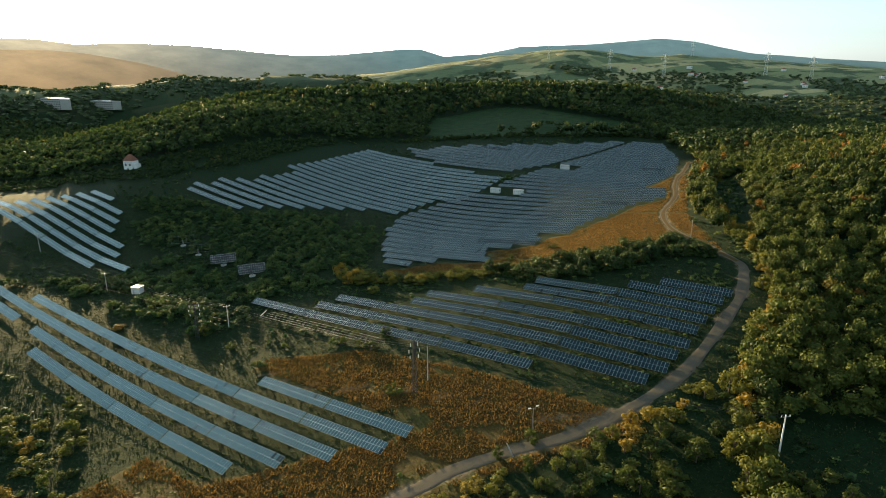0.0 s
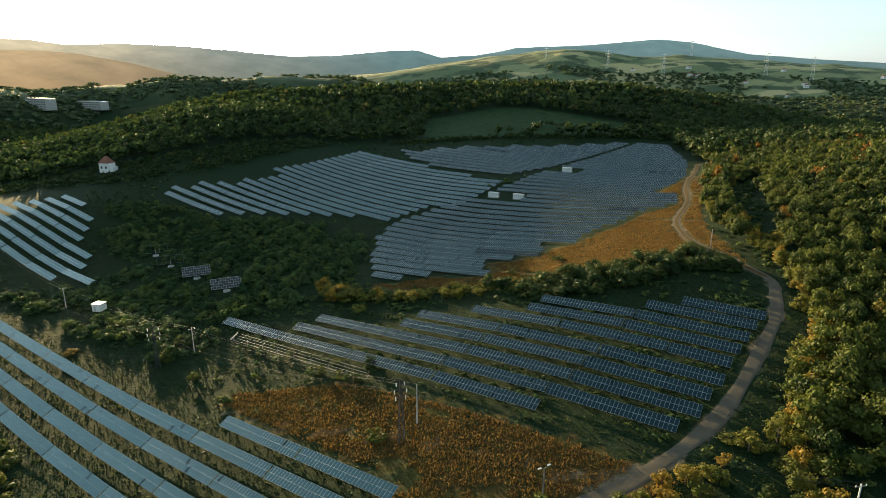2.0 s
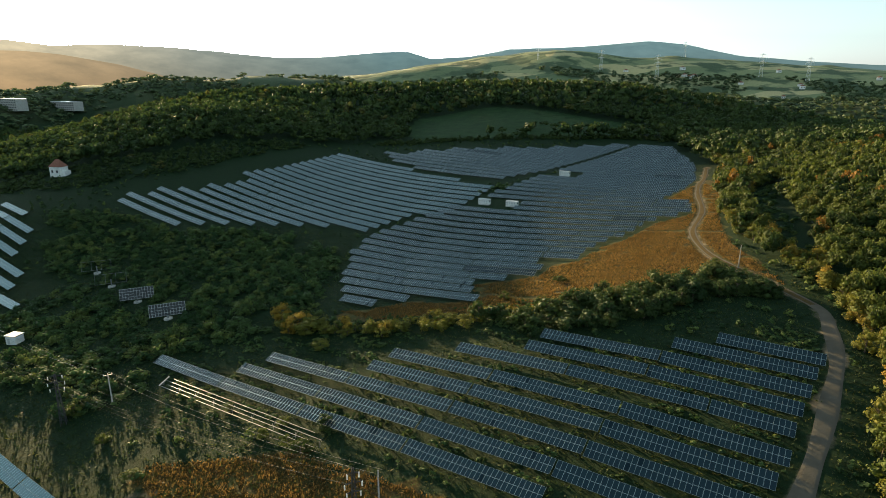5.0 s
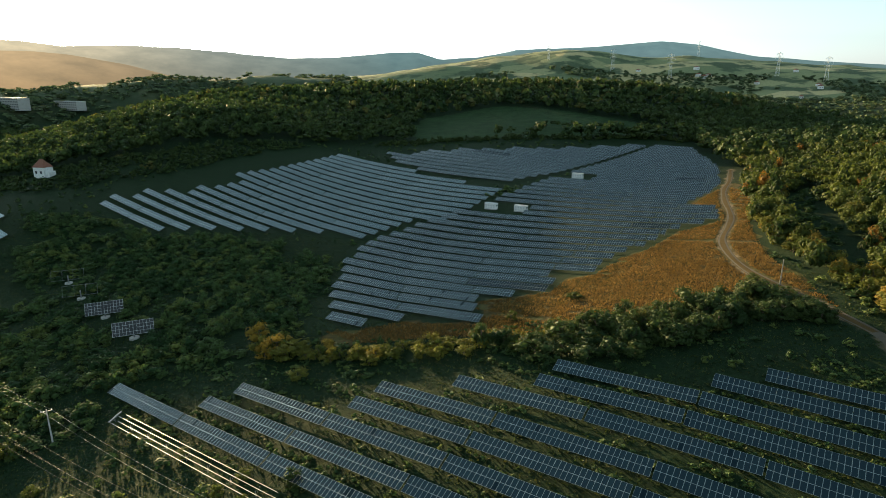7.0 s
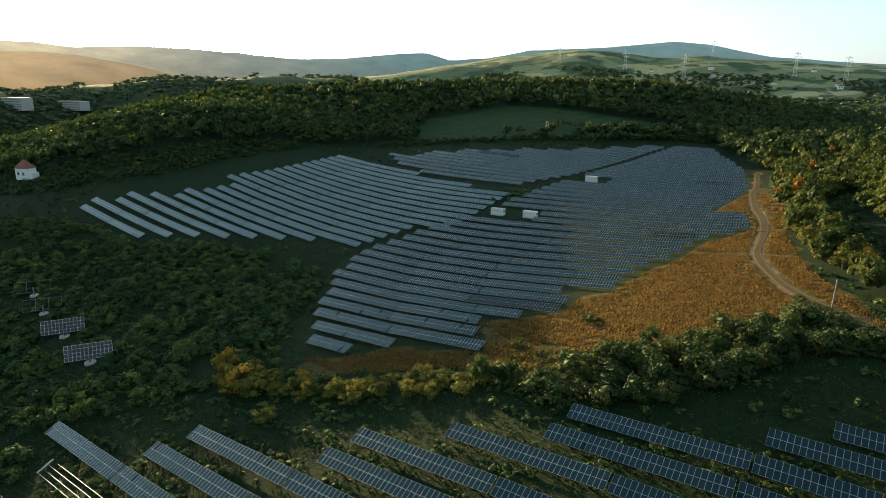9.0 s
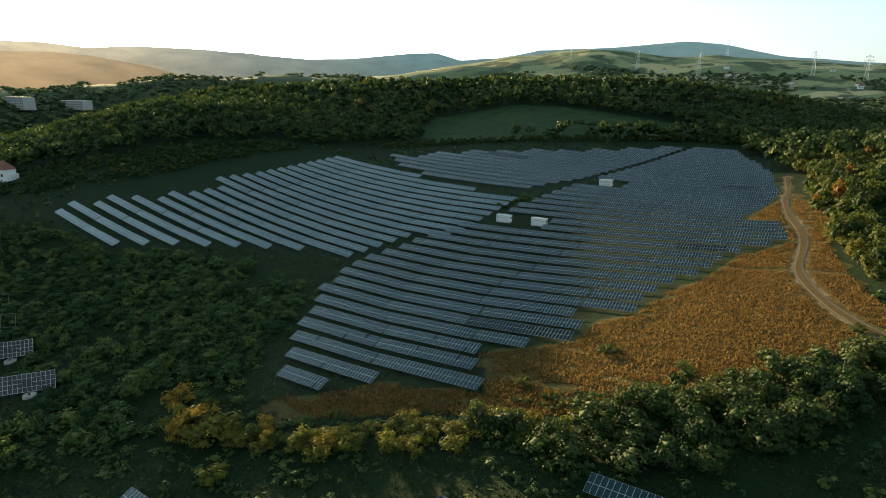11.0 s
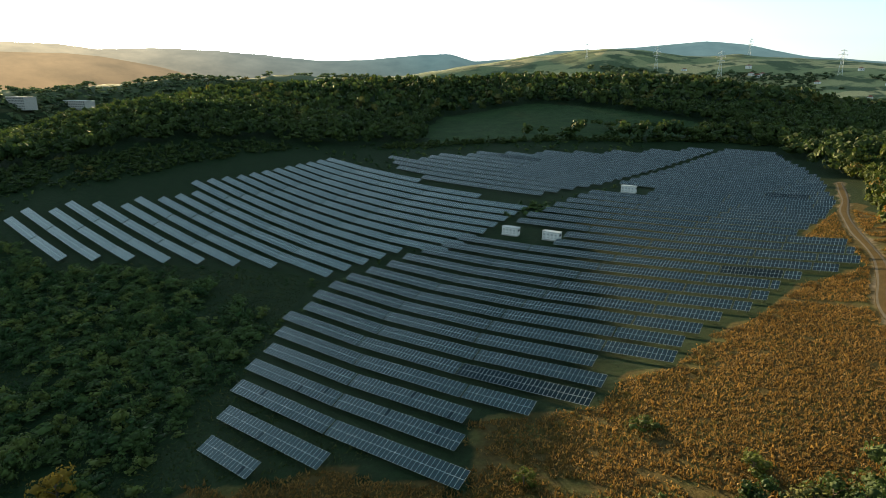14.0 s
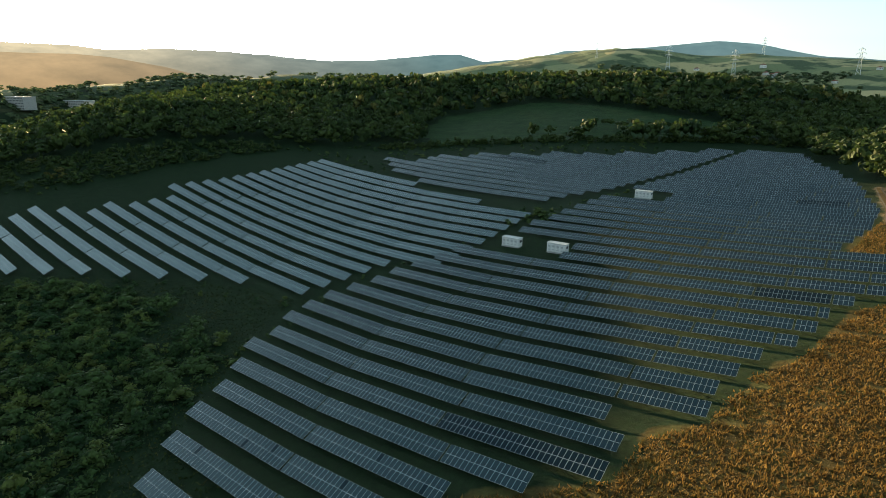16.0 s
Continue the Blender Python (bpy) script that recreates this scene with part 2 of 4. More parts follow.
ROAD = [(-70, 78), (-40, 95), (-20, 104), (-5.6, 110.6), (2.1, 115.2), (15.6, 119.3), (29.5, 122.4), (44.8, 129.2), (64, 142.6), (79, 158.6), (92, 174.5), (104.5, 191), (113, 207),
        (117.2, 217), (116, 230), (113.6, 247), (111.2, 268), (113.2, 287), (119, 307), (129, 323.5), (135.6, 335), (141, 348), (148.6, 369), (160, 394), (172.6, 415), (190, 450)]


def spline(points, step):
    """Evenly spaced points of a smooth line through the given ones."""
    p = np.array([points[0], *points, points[-1]], float)
    out = []
    for i in range(1, len(p) - 2):
        for t in np.linspace(0, 1, 12, endpoint=False):
            a, b, c, d = p[i - 1], p[i], p[i + 1], p[i + 2]
            out.append(0.5 * (2 * b + (c - a) * t + (2 * a - 5 * b + 4 * c - d) * t * t + (3 * b - a - 3 * c + d) * t ** 3))
    out = np.array(out + [p[-1]])
    s = np.concatenate([[0], np.cumsum(np.hypot(*np.diff(out, axis=0).T))])
    q = np.arange(0, s[-1], step)
    return np.stack([np.interp(q, s, out[:, k]) for k in range(2)], 1)


ROAD_LINE = spline(ROAD, 2.0)
LANE = spline([(119, 218), (130, 243), (140.5, 273), (152, 300), (161, 322), (170, 344), (186, 366)], 2.0)
RUTS = spline([(-62, 172), (-35, 158), (-8, 148.5), (8, 140), (22, 133), (36, 128.5), (46, 130)], 2.0)


def from_line(x, y, line):
    """Distance of each point from a polyline's points."""
    best = np.full(np.shape(x), 1e9)
    for px, py in line[::2]:
        best = np.minimum(best, (x - px) ** 2 + (y - py) ** 2)
    return np.sqrt(best)


def inside(x, y, poly):
    """Whether each point lies in the polygon."""
    hit = np.zeros(np.shape(x), bool)
    for (x0, y0), (x1, y1) in zip(poly, [*poly[1:], poly[0]]):
        cross = (y0 > y) != (y1 > y)
        hit ^= cross & (x < (x1 - x0) * (y - y0) / ((y1 - y0) or 1e-9) + x0)
    return hit


# dry grass, meadow and wood, as areas of the plan
DRY_SOUTH = [(-66, 150), (-60, 180), (-25, 176), (25, 146), (66, 136), (40, 120), (0, 108), (-40, 85), (-120, 70), (-122, 108), (-95, 116)]
DRY_NORTH = [(5, 259), (-28, 253), (-24, 244), (10, 241), (40, 236), (70, 245), (118, 235), (124, 285), (138, 325), (164, 365), (172, 410), (135, 402), (106, 342), (76, 314), (46, 288), (16, 270)]
MEADOW = [(-8, 588), (-22, 640), (-8, 705), (75, 745), (140, 705), (215, 625), (225, 600), (120, 588)]


def panel_zone(x, y):
    u, v = x * math.cos(ROW_A) - y * math.sin(ROW_A), x * math.sin(ROW_A) + y * math.cos(ROW_A)
    a = (v > 62) & (v < 105) & (u > -320) & (u < -80 - (105 - v) * 0.9)
    b = (v > 131) & (v < 216) & (u > np.interp(v, (131, 139, 146, 212), (-203, -203, -170, -58))) & (u < -26)
    c = (v > 122) & (v < 190) & (u > -500) & (u < np.interp(v, (129, 137, 183), (-320, -300, -408)))
    d = (v > 218) & (v < 394) & (u > -400) & (u < np.interp(v, (224, 270, 278, 394), (-326, -258, -232, -205)))
    e = (v > 192) & (v < 545) & (u > np.interp(v, (197, 264, 300, 545), (-182, -234, -234, -190))) & (u < np.interp(v, (197, 206, 214, 222, 231, 240, 248, 262, 270, 290, 300, 330, 340, 348, 365, 372, 420, 545), (-161, -153, -128.5, -136.5, -142, -131.5, -123.5, -124, -117, -115, -109, -102, -94, -90, -95, -109, -104, -145)))
    f = (v > 390) & (v < 545) & (u > np.interp(v, (390, 412, 438, 545), (-300, -340, -326, -180))) & (u < -180)
    return a | b | c | d | e | f


def wood(x, y):
    """Where the closed wood stands."""
    right = x > np.interp(y, (40, 90, 110, 130, 150, 165, 185, 215, 250, 290, 330, 365, 415, 470, 560, 620), (52, 62, 70, 76, 87, 98, 113, 123, 126, 128, 140, 155, 178, 199, 205, 190))
    right &= y > np.interp(x, (60, 72, 100, 160, 260), (60, 124, 120, 108, 100))
    back = y > np.interp(x, (-700, -420, -300, -230, -200, -120, -40, 0, 100, 200, 300), (540, 492, 476, 484, 492, 550, 585, 590, 585, 560, 520))
    return (right | back) & ~inside(x, y, MEADOW) & ~panel_zone(x, y) & (x < 560) & (from_line(x, y, ROAD_LINE) > 7) & (from_line(x, y, LANE) > 7)


# ---- mesh helpers ----
def mesh(name, verts, faces, mats, which=None, tint=None):
    me = bpy.data.meshes.new(name)
    me.from_pydata([tuple(v) for v in verts] if not isinstance(verts, np.ndarray) else verts.tolist(), [], faces if isinstance(faces, list) else faces.tolist())
    for m in mats if isinstance(mats, (list, tuple)) else [mats]:
        me.materials.append(m)
    if which is not None:
        me.polygons.foreach_set("material_index", np.asarray(which, np.int32))
    if tint is not None:
        me.attributes.new("tint", "FLOAT", "POINT").data.foreach_set("value", np.asarray(tint, np.float32))
    me.update()
    return me


def big_mesh(name, verts, tris, mats, tint=None):
    """A large triangle mesh from arrays."""
    me = bpy.data.meshes.new(name)
    nv, nt = len(verts), len(tris)
    me.vertices.add(nv)
    me.vertices.foreach_set("co", np.asarray(verts, np.float32).ravel())
    me.loops.add(nt * 3)
    me.loops.foreach_set("vertex_index", np.asarray(tris, np.int32).ravel())
    me.polygons.add(nt)
    me.polygons.foreach_set("loop_start", np.arange(0, nt * 3, 3, dtype=np.int32))
    me.materials.append(mats)
    if tint is not None:
        me.attributes.new("tint", "FLOAT", "POINT").data.foreach_set("value", np.asarray(tint, np.float32))
    me.update(calc_edges=True)
    return me


def part(name, data, parent, m=None, label=""):
    """One mesh object under a thing or under a part. data: a mesh, or a bmesh and its material."""
    if isinstance(data, tuple):
        bm, mat = data
        me = bpy.data.meshes.new(name)
        bm.to_mesh(me)
        bm.free()
        me.materials.append(mat)
        data = me
    ob = new(name, data)
    ob.parent = parent
    if m is not None:
        ob.matrix_basis = m
    return tagged(ob, label=label)


def box(bm, cx, cy, cz, sx, sy, sz, bevel=0.0, m=None):
    made = bmesh.ops.create_cube(bm, size=1.0, matrix=(m or Matrix()) @ Matrix.Translation((cx, cy, cz)) @ Matrix.Diagonal((sx, sy, sz, 1)))
    if bevel:
        edges = list({e for v in made["verts"] for e in v.link_edges})
        bmesh.ops.bevel(bm, geom=edges, offset=bevel, segments=1, affect="EDGES")
    return bm


def rod(bm, a, b, r0, r1=None, sides=6):
    a, b = Vector(a), Vector(b)
    m = Matrix.Translation((a + b) / 2) @ (b - a).to_track_quat("Z", "Y").to_matrix().to_4x4()
    bmesh.ops.create_cone(bm, cap_ends=True, segments=sides, radius1=r0, radius2=r0 if r1 is None else r1, depth=(b - a).length, matrix=m)
    return bm


def boxes(*args, mat=None, bevel=0.0):
    bm = bmesh.new()
    for a in args:
        box(bm, *a, bevel=bevel)
    return bm, mat


def thing(name, m, label, category, group=""):
    ob = new(name)
    ob.empty_display_size = 0.3
    ob.matrix_basis = m
    return tagged(ob, label, category, group)


# ---- ground: one sheet, fine near the panels and coarser towards the horizon ----
def graded(lo, hi, step, out_lo, out_hi, grow=1.09):
    mid = list(np.arange(lo, hi + 0.1, step))
    s, p = step, mid[-1]
    while p < out_hi:
        s = min(s * grow, 60)
        p += s
        mid.append(p)
    s, p = step, mid[0]
    while p > out_lo:
        s = min(s * grow, 60)
        p -= s
        mid.insert(0, p)
    return np.array(mid)


gx, gy = graded(-360, 320, 5.0, -4800, 4800), graded(40, 760, 5.0, -900, 5000)
GXX, GYY = np.meshgrid(gx, gy)
gz = land(GXX.ravel(), GYY.ravel())
nx, ny = len(gx), len(gy)
idx = np.arange(nx * ny).reshape(ny, nx)
quads = np.stack([idx[:-1, :-1], idx[:-1, 1:], idx[1:, 1:], idx[1:, :-1]], -1).reshape(-1, 4)
tris = np.concatenate([quads[:, [0, 1, 2]], quads[:, [0, 2, 3]]])
gxf, gyf = GXX.ravel(), GYY.ravel()
ground_mesh = big_mesh("ground", np.stack([gxf, gyf, gz], 1), tris, GROUND)
cover = np.zeros((nx * ny, 4), np.float32)
cover[:, 0] = (inside(gxf, gyf, DRY_SOUTH) | inside(gxf, gyf, DRY_NORTH)) & ~panel_zone(gxf, gyf)
cover[:, 1] = inside(gxf, gyf, MEADOW)
cover[:, 2] = np.maximum(smooth(5, 1.0, from_line(gxf, gyf, ROAD_LINE)) * 0.6, smooth(4, 1, from_line(gxf, gyf, RUTS)) * 0.6)
cover[:, 3] = smooth(1200, 1700, np.hypot(gxf, gyf))
ground_mesh.attributes.new("cover", "FLOAT_COLOR", "POINT").data.foreach_set("color", cover.ravel())
ground_mesh.polygons.foreach_set("use_smooth", np.ones(len(ground_mesh.polygons), bool))
tagged(new("ground", ground_mesh), "weedy valley ground with dry orange grass, rising to hills", "ground", kind="structure")


# ---- the gravel track, draped on the ground ----
def track(name, line, width, label, verge=None):
    t = np.gradient(line, axis=0)
    t /= np.linalg.norm(t, axis=1)[:, None]
    side = np.stack([t[:, 1], -t[:, 0]], 1)
    offs = np.array([-0.5, -0.38, -0.22, 0.0, 0.22, 0.38, 0.5])
    lift = np.array([-0.10, 0.06, 0.03, 0.10, 0.03, 0.06, -0.10])
    wob = 1 + 0.12 * np.sin(np.arange(len(line)) * 0.35)[:, None]
    xy = line[:, None, :] + side[:, None, :] * (offs[None, :] * width * wob)[:, :, None]
    z = land(xy[..., 0].ravel(), xy[..., 1].ravel()).reshape(xy.shape[:2]) + lift
    v = np.concatenate([xy, z[..., None]], 2).reshape(-1, 3)
    k = len(offs)
    i = np.arange(len(line) * k).reshape(-1, k)
    f = np.stack([i[:-1, :-1], i[:-1, 1:], i[1:, 1:], i[1:, :-1]], -1).reshape(-1, 4)
    me = mesh(name, v, f, [DIRT, verge or DIRT], np.tile((1, 0, 1, 1, 0, 1), len(line) - 1))
    me.polygons.foreach_set("use_smooth", np.ones(len(me.polygons), bool))
    return tagged(new(name, me), label, "road", kind="structure")


bend = int(np.argmax(ROAD_LINE[:, 1] > 219))
track("road", ROAD_LINE[:bend + 1], 4.2, "pale gravel track along the foot of the wood")
track("road", ROAD_LINE[bend:], 3.6, "two earth wheel ruts with dry grass between them", VERGE)

# ---- solar tables ----
TILT_P, PITCH, MOD_W, MOD_H, RIM, THICK = radians(23), 1.003, 0.985, 1.80, 0.038, 0.04
MID_Z = 1.6


def module_arrays():
    """One framed module, lying flat round its centre: corners and faces."""
    w, h = MOD_W / 2, MOD_H / 2
    ring = lambda a, b, z: [(-a, -b, z), (a, -b, z), (a, b, z), (-a, b, z)]
    v = ring(w, h, -THICK) + ring(w, h, 0) + ring(w - RIM, h - RIM, 0) + ring(w - RIM, h - RIM, -0.006)
    f, which = [(3, 2, 1, 0)], [0]
    for i in range(4):
        j = (i + 1) % 4
        f += [(i, j, 4 + j, 4 + i), (4 + i, 4 + j, 8 + j, 8 + i), (8 + i, 8 + j, 12 + j, 12 + i)]
        which += [0, 0, 0]
    f.append((12, 13, 14, 15))
    which.append(1)
    return np.array(v), f, which


MOD_V, MOD_F, MOD_W_IDX = module_arrays()
MODULE = {g: mesh("module", MOD_V, MOD_F, [ALU, g], MOD_W_IDX) for g in (GLASS, GLASS_BRIGHTER, GLASS_BRIGHTEST)}
TILTED = Matrix.Translation((0, 0, MID_Z)) @ Matrix.Rotation(TILT_P, 4, "X")


def module_places(cols):
    return [((c - (cols - 1) / 2) * PITCH, r * (MOD_H + 0.02) / 2) for c in range(cols) for r in (-1, 1)]


def array_mesh(cols, glass):
    """All modules of a farther table in one mesh."""
    v, f, w = [], [], []
    keep = [i for i, q in enumerate(MOD_F) if min(q) >= 4 and not (min(q) >= 8 and max(q) >= 12 and len(set(q) & {12, 13, 14, 15}) == 2)]
    for x, y in module_places(cols):
        o = len(v)
        v += [(a + x, b + y, c) for a, b, c in MOD_V]
        f += [tuple(k + o for k in MOD_F[i]) for i in keep]
        w += [MOD_W_IDX[i] for i in keep]
    half = cols * PITCH / 2
    o = len(v)
    v += [(-half, -MOD_H - 0.01, -THICK), (half, -MOD_H - 0.01, -THICK), (half, MOD_H + 0.01, -THICK), (-half, MOD_H + 0.01, -THICK)]
    f.append((o + 3, o + 2, o + 1, o))
    w.append(0)
    return mesh("panel_deck", v, f, [ALU, glass], w)


def post_mesh():
    bm = bmesh.new()
    box(bm, 0, 0.0, 0.55, 0.10, 0.14, 2.1, 0.01)
    rod(bm, (0, 0.0, 0.55), (0, -1.05, MID_Z - 0.62), 0.035)
    rod(bm, (0, 0.0, 0.55), (0, 1.05, MID_Z + 0.36), 0.035)
    me = bpy.data.meshes.new("post")
    bm.to_mesh(me)
    bm.free()
    me.materials.append(STEEL)
    return me


POST = post_mesh()


def rail_mesh(length):
    bm, m = boxes((0, 0, 0, length, 0.07, 0.09), mat=STEEL)
    me = bpy.data.meshes.new("rail")
    bm.to_mesh(me)
    bm.free()
    me.materials.append(m)
    return me


def solar_table(cols, near, label, group):
    t = thing("solar_table", Matrix(), label, "solar panel", group)
    length = cols * PITCH
    glass = GLASS_BRIGHTEST if label in (SOUTH_L, LEFT_L) else GLASS_BRIGHTER if label == WEST_L else GLASS
    if near:
        for x, y in module_places(cols):
            part("module", MODULE[glass], t, TILTED @ Matrix.Translation((x, y, 0)))
        rail = rail_mesh(length - 0.1)
        for y in (-1.0, 1.0):
            part("rail", rail, t, TILTED @ Matrix.Translation((0, y, -0.09)))
    else:
        a = part("panel_deck", array_mesh(cols, glass), t, TILTED)
        a["kind"] = "stuff"
    posts = max(2, round(length / (8.0 if near else 18)))
    for i in range(posts):
        part("post", POST, t, Matrix.Translation(((i + 0.5 - posts / 2) * length / posts, 0, 0)))
    return t


TEMPLATES = {}
rng = np.random.default_rng(5)


def put_table(u0, cols, v, near, label, group, steeper=0.0):
    """A table whose left end stands at u0 along row v, following the slope of the ground."""
    length = cols * PITCH
    (x0, y0), (x1, y1) = plan(u0, v), plan(u0 + length, v)
    z0, z1 = ground_z(x0, y0), ground_z(x1, y1)
    zm = ground_z((x0 + x1) / 2, (y0 + y1) / 2)
    slope = math.atan2(z1 - z0, length)
    m = Matrix.Translation(((x0 + x1) / 2, (y0 + y1) / 2, (z0 + z1) / 4 + zm / 2)) @ Matrix.Rotation(-ROW_A, 4, "Z") @ Matrix.Rotation(-slope, 4, "Y")
    m = m @ Matrix.Rotation(radians(rng.normal(steeper, 0.6)), 4, "X")
    key = (cols, near, label)
    if key in TEMPLATES:
        return copy_thing(TEMPLATES[key], m)
    TEMPLATES[key] = t = solar_table(cols, near, label, group)
    t.matrix_basis = m
    return t


# the tables at the road end of the middle field are set steeper
STEEPER = 6.0


def row(v, left, right, halves, full, near, label, group):
    """A row of tables; left or right end given, with its length in half tables of full // 2 columns."""
    half = full // 2
    step, gap = half * PITCH, 0.38
    total = halves * step + (math.ceil(halves / 2) - 1) * gap
    u = left if left is not None else right - total
    odd_first = left is None
    todo = halves
    if odd_first and todo % 2:
        put_table(u, half, v, near, label, group)
        u, todo = u + step + gap, todo - 1
    while todo >= 2:
        put_table(u, full, v, near, label, group, STEEPER if near and u > -78 and v > 130 else 0.0)
        u, todo = u + 2 * step + gap, todo - 2
    if todo:
        put_table(u, half, v, near, label, group, STEEPER if near and u > -78 and v > 130 else 0.0)


NEAR_L = "blue-black solar modules in thin aluminium frames on steel posts"
SOUTH_L = "pale-glinting solar modules in two tiers above dry grass"
LEFT_L = "sky-bright solar modules in two tiers on a weedy slope"
FAR_L = "grey-blue solar modules in two tiers, one of many parallel rows"
WEST_L = "grey-blue solar modules with brightened sky reflection, in long parallel rows"
# the southern rows
for v, right, halves in zip((68.6, 76.3, 84.0, 91.7, 99.4), (-115.9, -105.0, -94.4, -84.2, -82.5), (8, 10, 15, 14, 4)):
    row(v, None, right, halves, 30, True, SOUTH_L, "rows of the southern field")
row(76.3, None, -272, 6, 30, True, SOUTH_L, "rows of the southern field")
# the rows below the hedge
for v, left, halves in zip((138.2, 145.7, 153.5, 161.2, 168.8, 178.4, 186.4, 194.5, 203.2, 211.0), (-198.5, -167.5, -164.4, -131.5, -130.2, -114.2, -97.1, -96.3, -63.2, -54.0),
                           (8, 8, 8, 6, 6, 5, 4, 4, 2, 1.5)):
    if halves == 1.5:
        put_table(left, 24, v, True, NEAR_L, "rows below the hedge", STEEPER)
    else:
        row(v, left, None, halves, 32, True, NEAR_L, "rows below the hedge")
# the western slope
for k, (right, halves) in enumerate(zip((-327.1, -304.3, -330.2, -341.2, -367.1, -376.6, -387.2, -412.6), (11, 13, 9, 8, 6, 5, 4, 2))):
    row(129.5 + 7.75 * k, None, right, halves, 30, False, LEFT_L, "rows of the western slope")
# the valley field, west of the gully
for k in range(22):
    v = 224 + 7.75 * k
    left = float(np.interp(k, (0, 1, 2, 3, 4, 5, 6, 7, 9, 10, 13, 21), (-386.4, -391, -380.5, -383.5, -373.5, -362.4, -366.1, -359.3, -357.3, -371.3, -366.8, -367)))
    halves = round(np.interp(k, (0, 1, 2, 3, 5, 6, 7, 9, 10, 13, 19, 20, 21), (4, 5, 5, 6, 6, 7, 8, 8, 9, 10, 10, 8, 5)))
    row(v, left, None, halves, 30, False, WEST_L, "rows west of the gully")
# beyond it, towards the meadow
for k in range(19):
    v = 394 + 7.75 * k
    left = float(np.interp(v, (394, 404, 412, 438, 461, 486, 540), (-300, -330, -337, -323, -293, -252, -186)))
    right = float(np.interp(v, (386, 422, 475, 540), (-224, -204, -193, -181)))
    n = round((right - left) / 15)
    if n > 0:
        row(v, None, right, n, 30, False, FAR_L, "rows towards the meadow")
# the large eastern field
E_LEFT = (-177.9, -185.7, -194.3, -201.6, -206.3, -213.5, -221.4, -222.6, -228.5, -230.5, -231.5, -230.1, -228, -227.7, -225.6, -222.6, -221, -183, -183, -209.5, -209.9, -208, -206)
E_RIGHT_V, E_RIGHT_U = (289, 298, 315, 331, 340, 348, 365, 372, 381, 420, 479, 540), (-115.6, -110, -107.5, -103, -94.6, -90.8, -96, -110, -107, -105, -118, -148)
for k in range(42):
    v = 197.7 + 8.35 * k
    left = E_LEFT[k] if k < len(E_LEFT) else float(np.interp(v, (381, 422, 475, 545), (-206, -199, -188.5, -176.5)))
    if k in (26, 27):
        left = -177.0
    right = float(np.interp(v, E_RIGHT_V, E_RIGHT_U))
    halves = (1, 2, 4, 4, 4, 5, 6, 6, 6.5, 7, 7, 7, 7)[k] if k < 13 else (right - left) / 16
    near, label = k < 5, NEAR_L if k < 5 else FAR_L
    row(v, left, None, int(halves), 32, near, label, "rows of the eastern field")
    if k >= 13:
        # a shorter last table takes the row to the field's uneven edge
        done = int(halves) * 16 * PITCH + math.ceil(int(halves) / 2) * 0.38
        cols = int((right - left - done) / PITCH / 2) * 2
        if cols >= 2:
            put_table(left + done, cols, v, near, label, "rows of the eastern field")


# ---- trees ----
def blob(rng, r, squash=0.85):
    """A small lumpy closed shape: an octahedron with uneven corners."""
    v = np.array([(1, 0, 0), (-1, 0, 0), (0, 1, 0), (0, -1, 0), (0, 0, 1), (0, 0, -1)], float) * r * rng.uniform(0.8, 1.1, (6, 1))
    v[:, 2] *= squash
    f = np.array([(0, 2, 4), (2, 1, 4), (1, 3, 4), (3, 0, 4), (2, 0, 5), (1, 2, 5), (3, 1, 5), (0, 3, 5)])
    return v, f


def crown(seed, lobes, leaves, leaf, tall=1.0, low=False):
    """A crown about 1 wide and tall high, base at z 0: lobes of leaf clumps round dark hearts."""
    rng = np.random.default_rng(seed)
    V, T, o = [], [], 0
    for i in range(lobes):
        a = rng.uniform(0, 2 * math.pi)
        d = 0.0 if i == 0 else rng.uniform(0.16, 0.30)
        r = (rng.uniform(0.20, 0.29) if lobes < 8 else rng.uniform(0.13, 0.25)) if lobes > 1 else 0.42
        c = np.array((d * math.cos(a), d * math.sin(a), tall * (rng.uniform(0.55, 0.75) if i == 0 else rng.uniform(0.28, 0.62))))
        v, f = blob(rng, r * 0.80)
        if low:
            c[:2] *= 1.25
            c[2] = tall * (0.62 if i == 0 else rng.uniform(0.08, 0.6))
        V.append(v + c)
        T.append(f + o)
        o += 6
        n = rng.normal(size=(leaves, 3))
        n[:, 2] = np.abs(n[:, 2]) * 0.9 - 0.25
        n /= np.linalg.norm(n, axis=1)[:, None]
        p = c + n * (r * rng.uniform(0.82, 1.18, (leaves, 1)))
        n2 = n + rng.normal(0, 0.34, (leaves, 3))
        n2 /= np.linalg.norm(n2, axis=1)[:, None]
        t1 = np.cross(n2, rng.normal(size=(leaves, 3)))
        t1 /= np.linalg.norm(t1, axis=1)[:, None]
        t2 = np.cross(n2, t1)
        s = leaf * rng.uniform(0.6, 1.3, (leaves, 1))
        q = np.stack([p - t1 * s, p - t2 * s * 0.7 + n2 * s * 0.2, p + t1 * s, p + t2 * s * 0.7 - n2 * s * 0.15], 1).reshape(-1, 3)
        V.append(q)
        k = np.arange(leaves)[:, None] * 4 + o
        T.append(np.concatenate([k + (0, 1, 2), k + (0, 2, 3)]))
        o += leaves * 4
    return np.concatenate(V), np.concatenate(T)


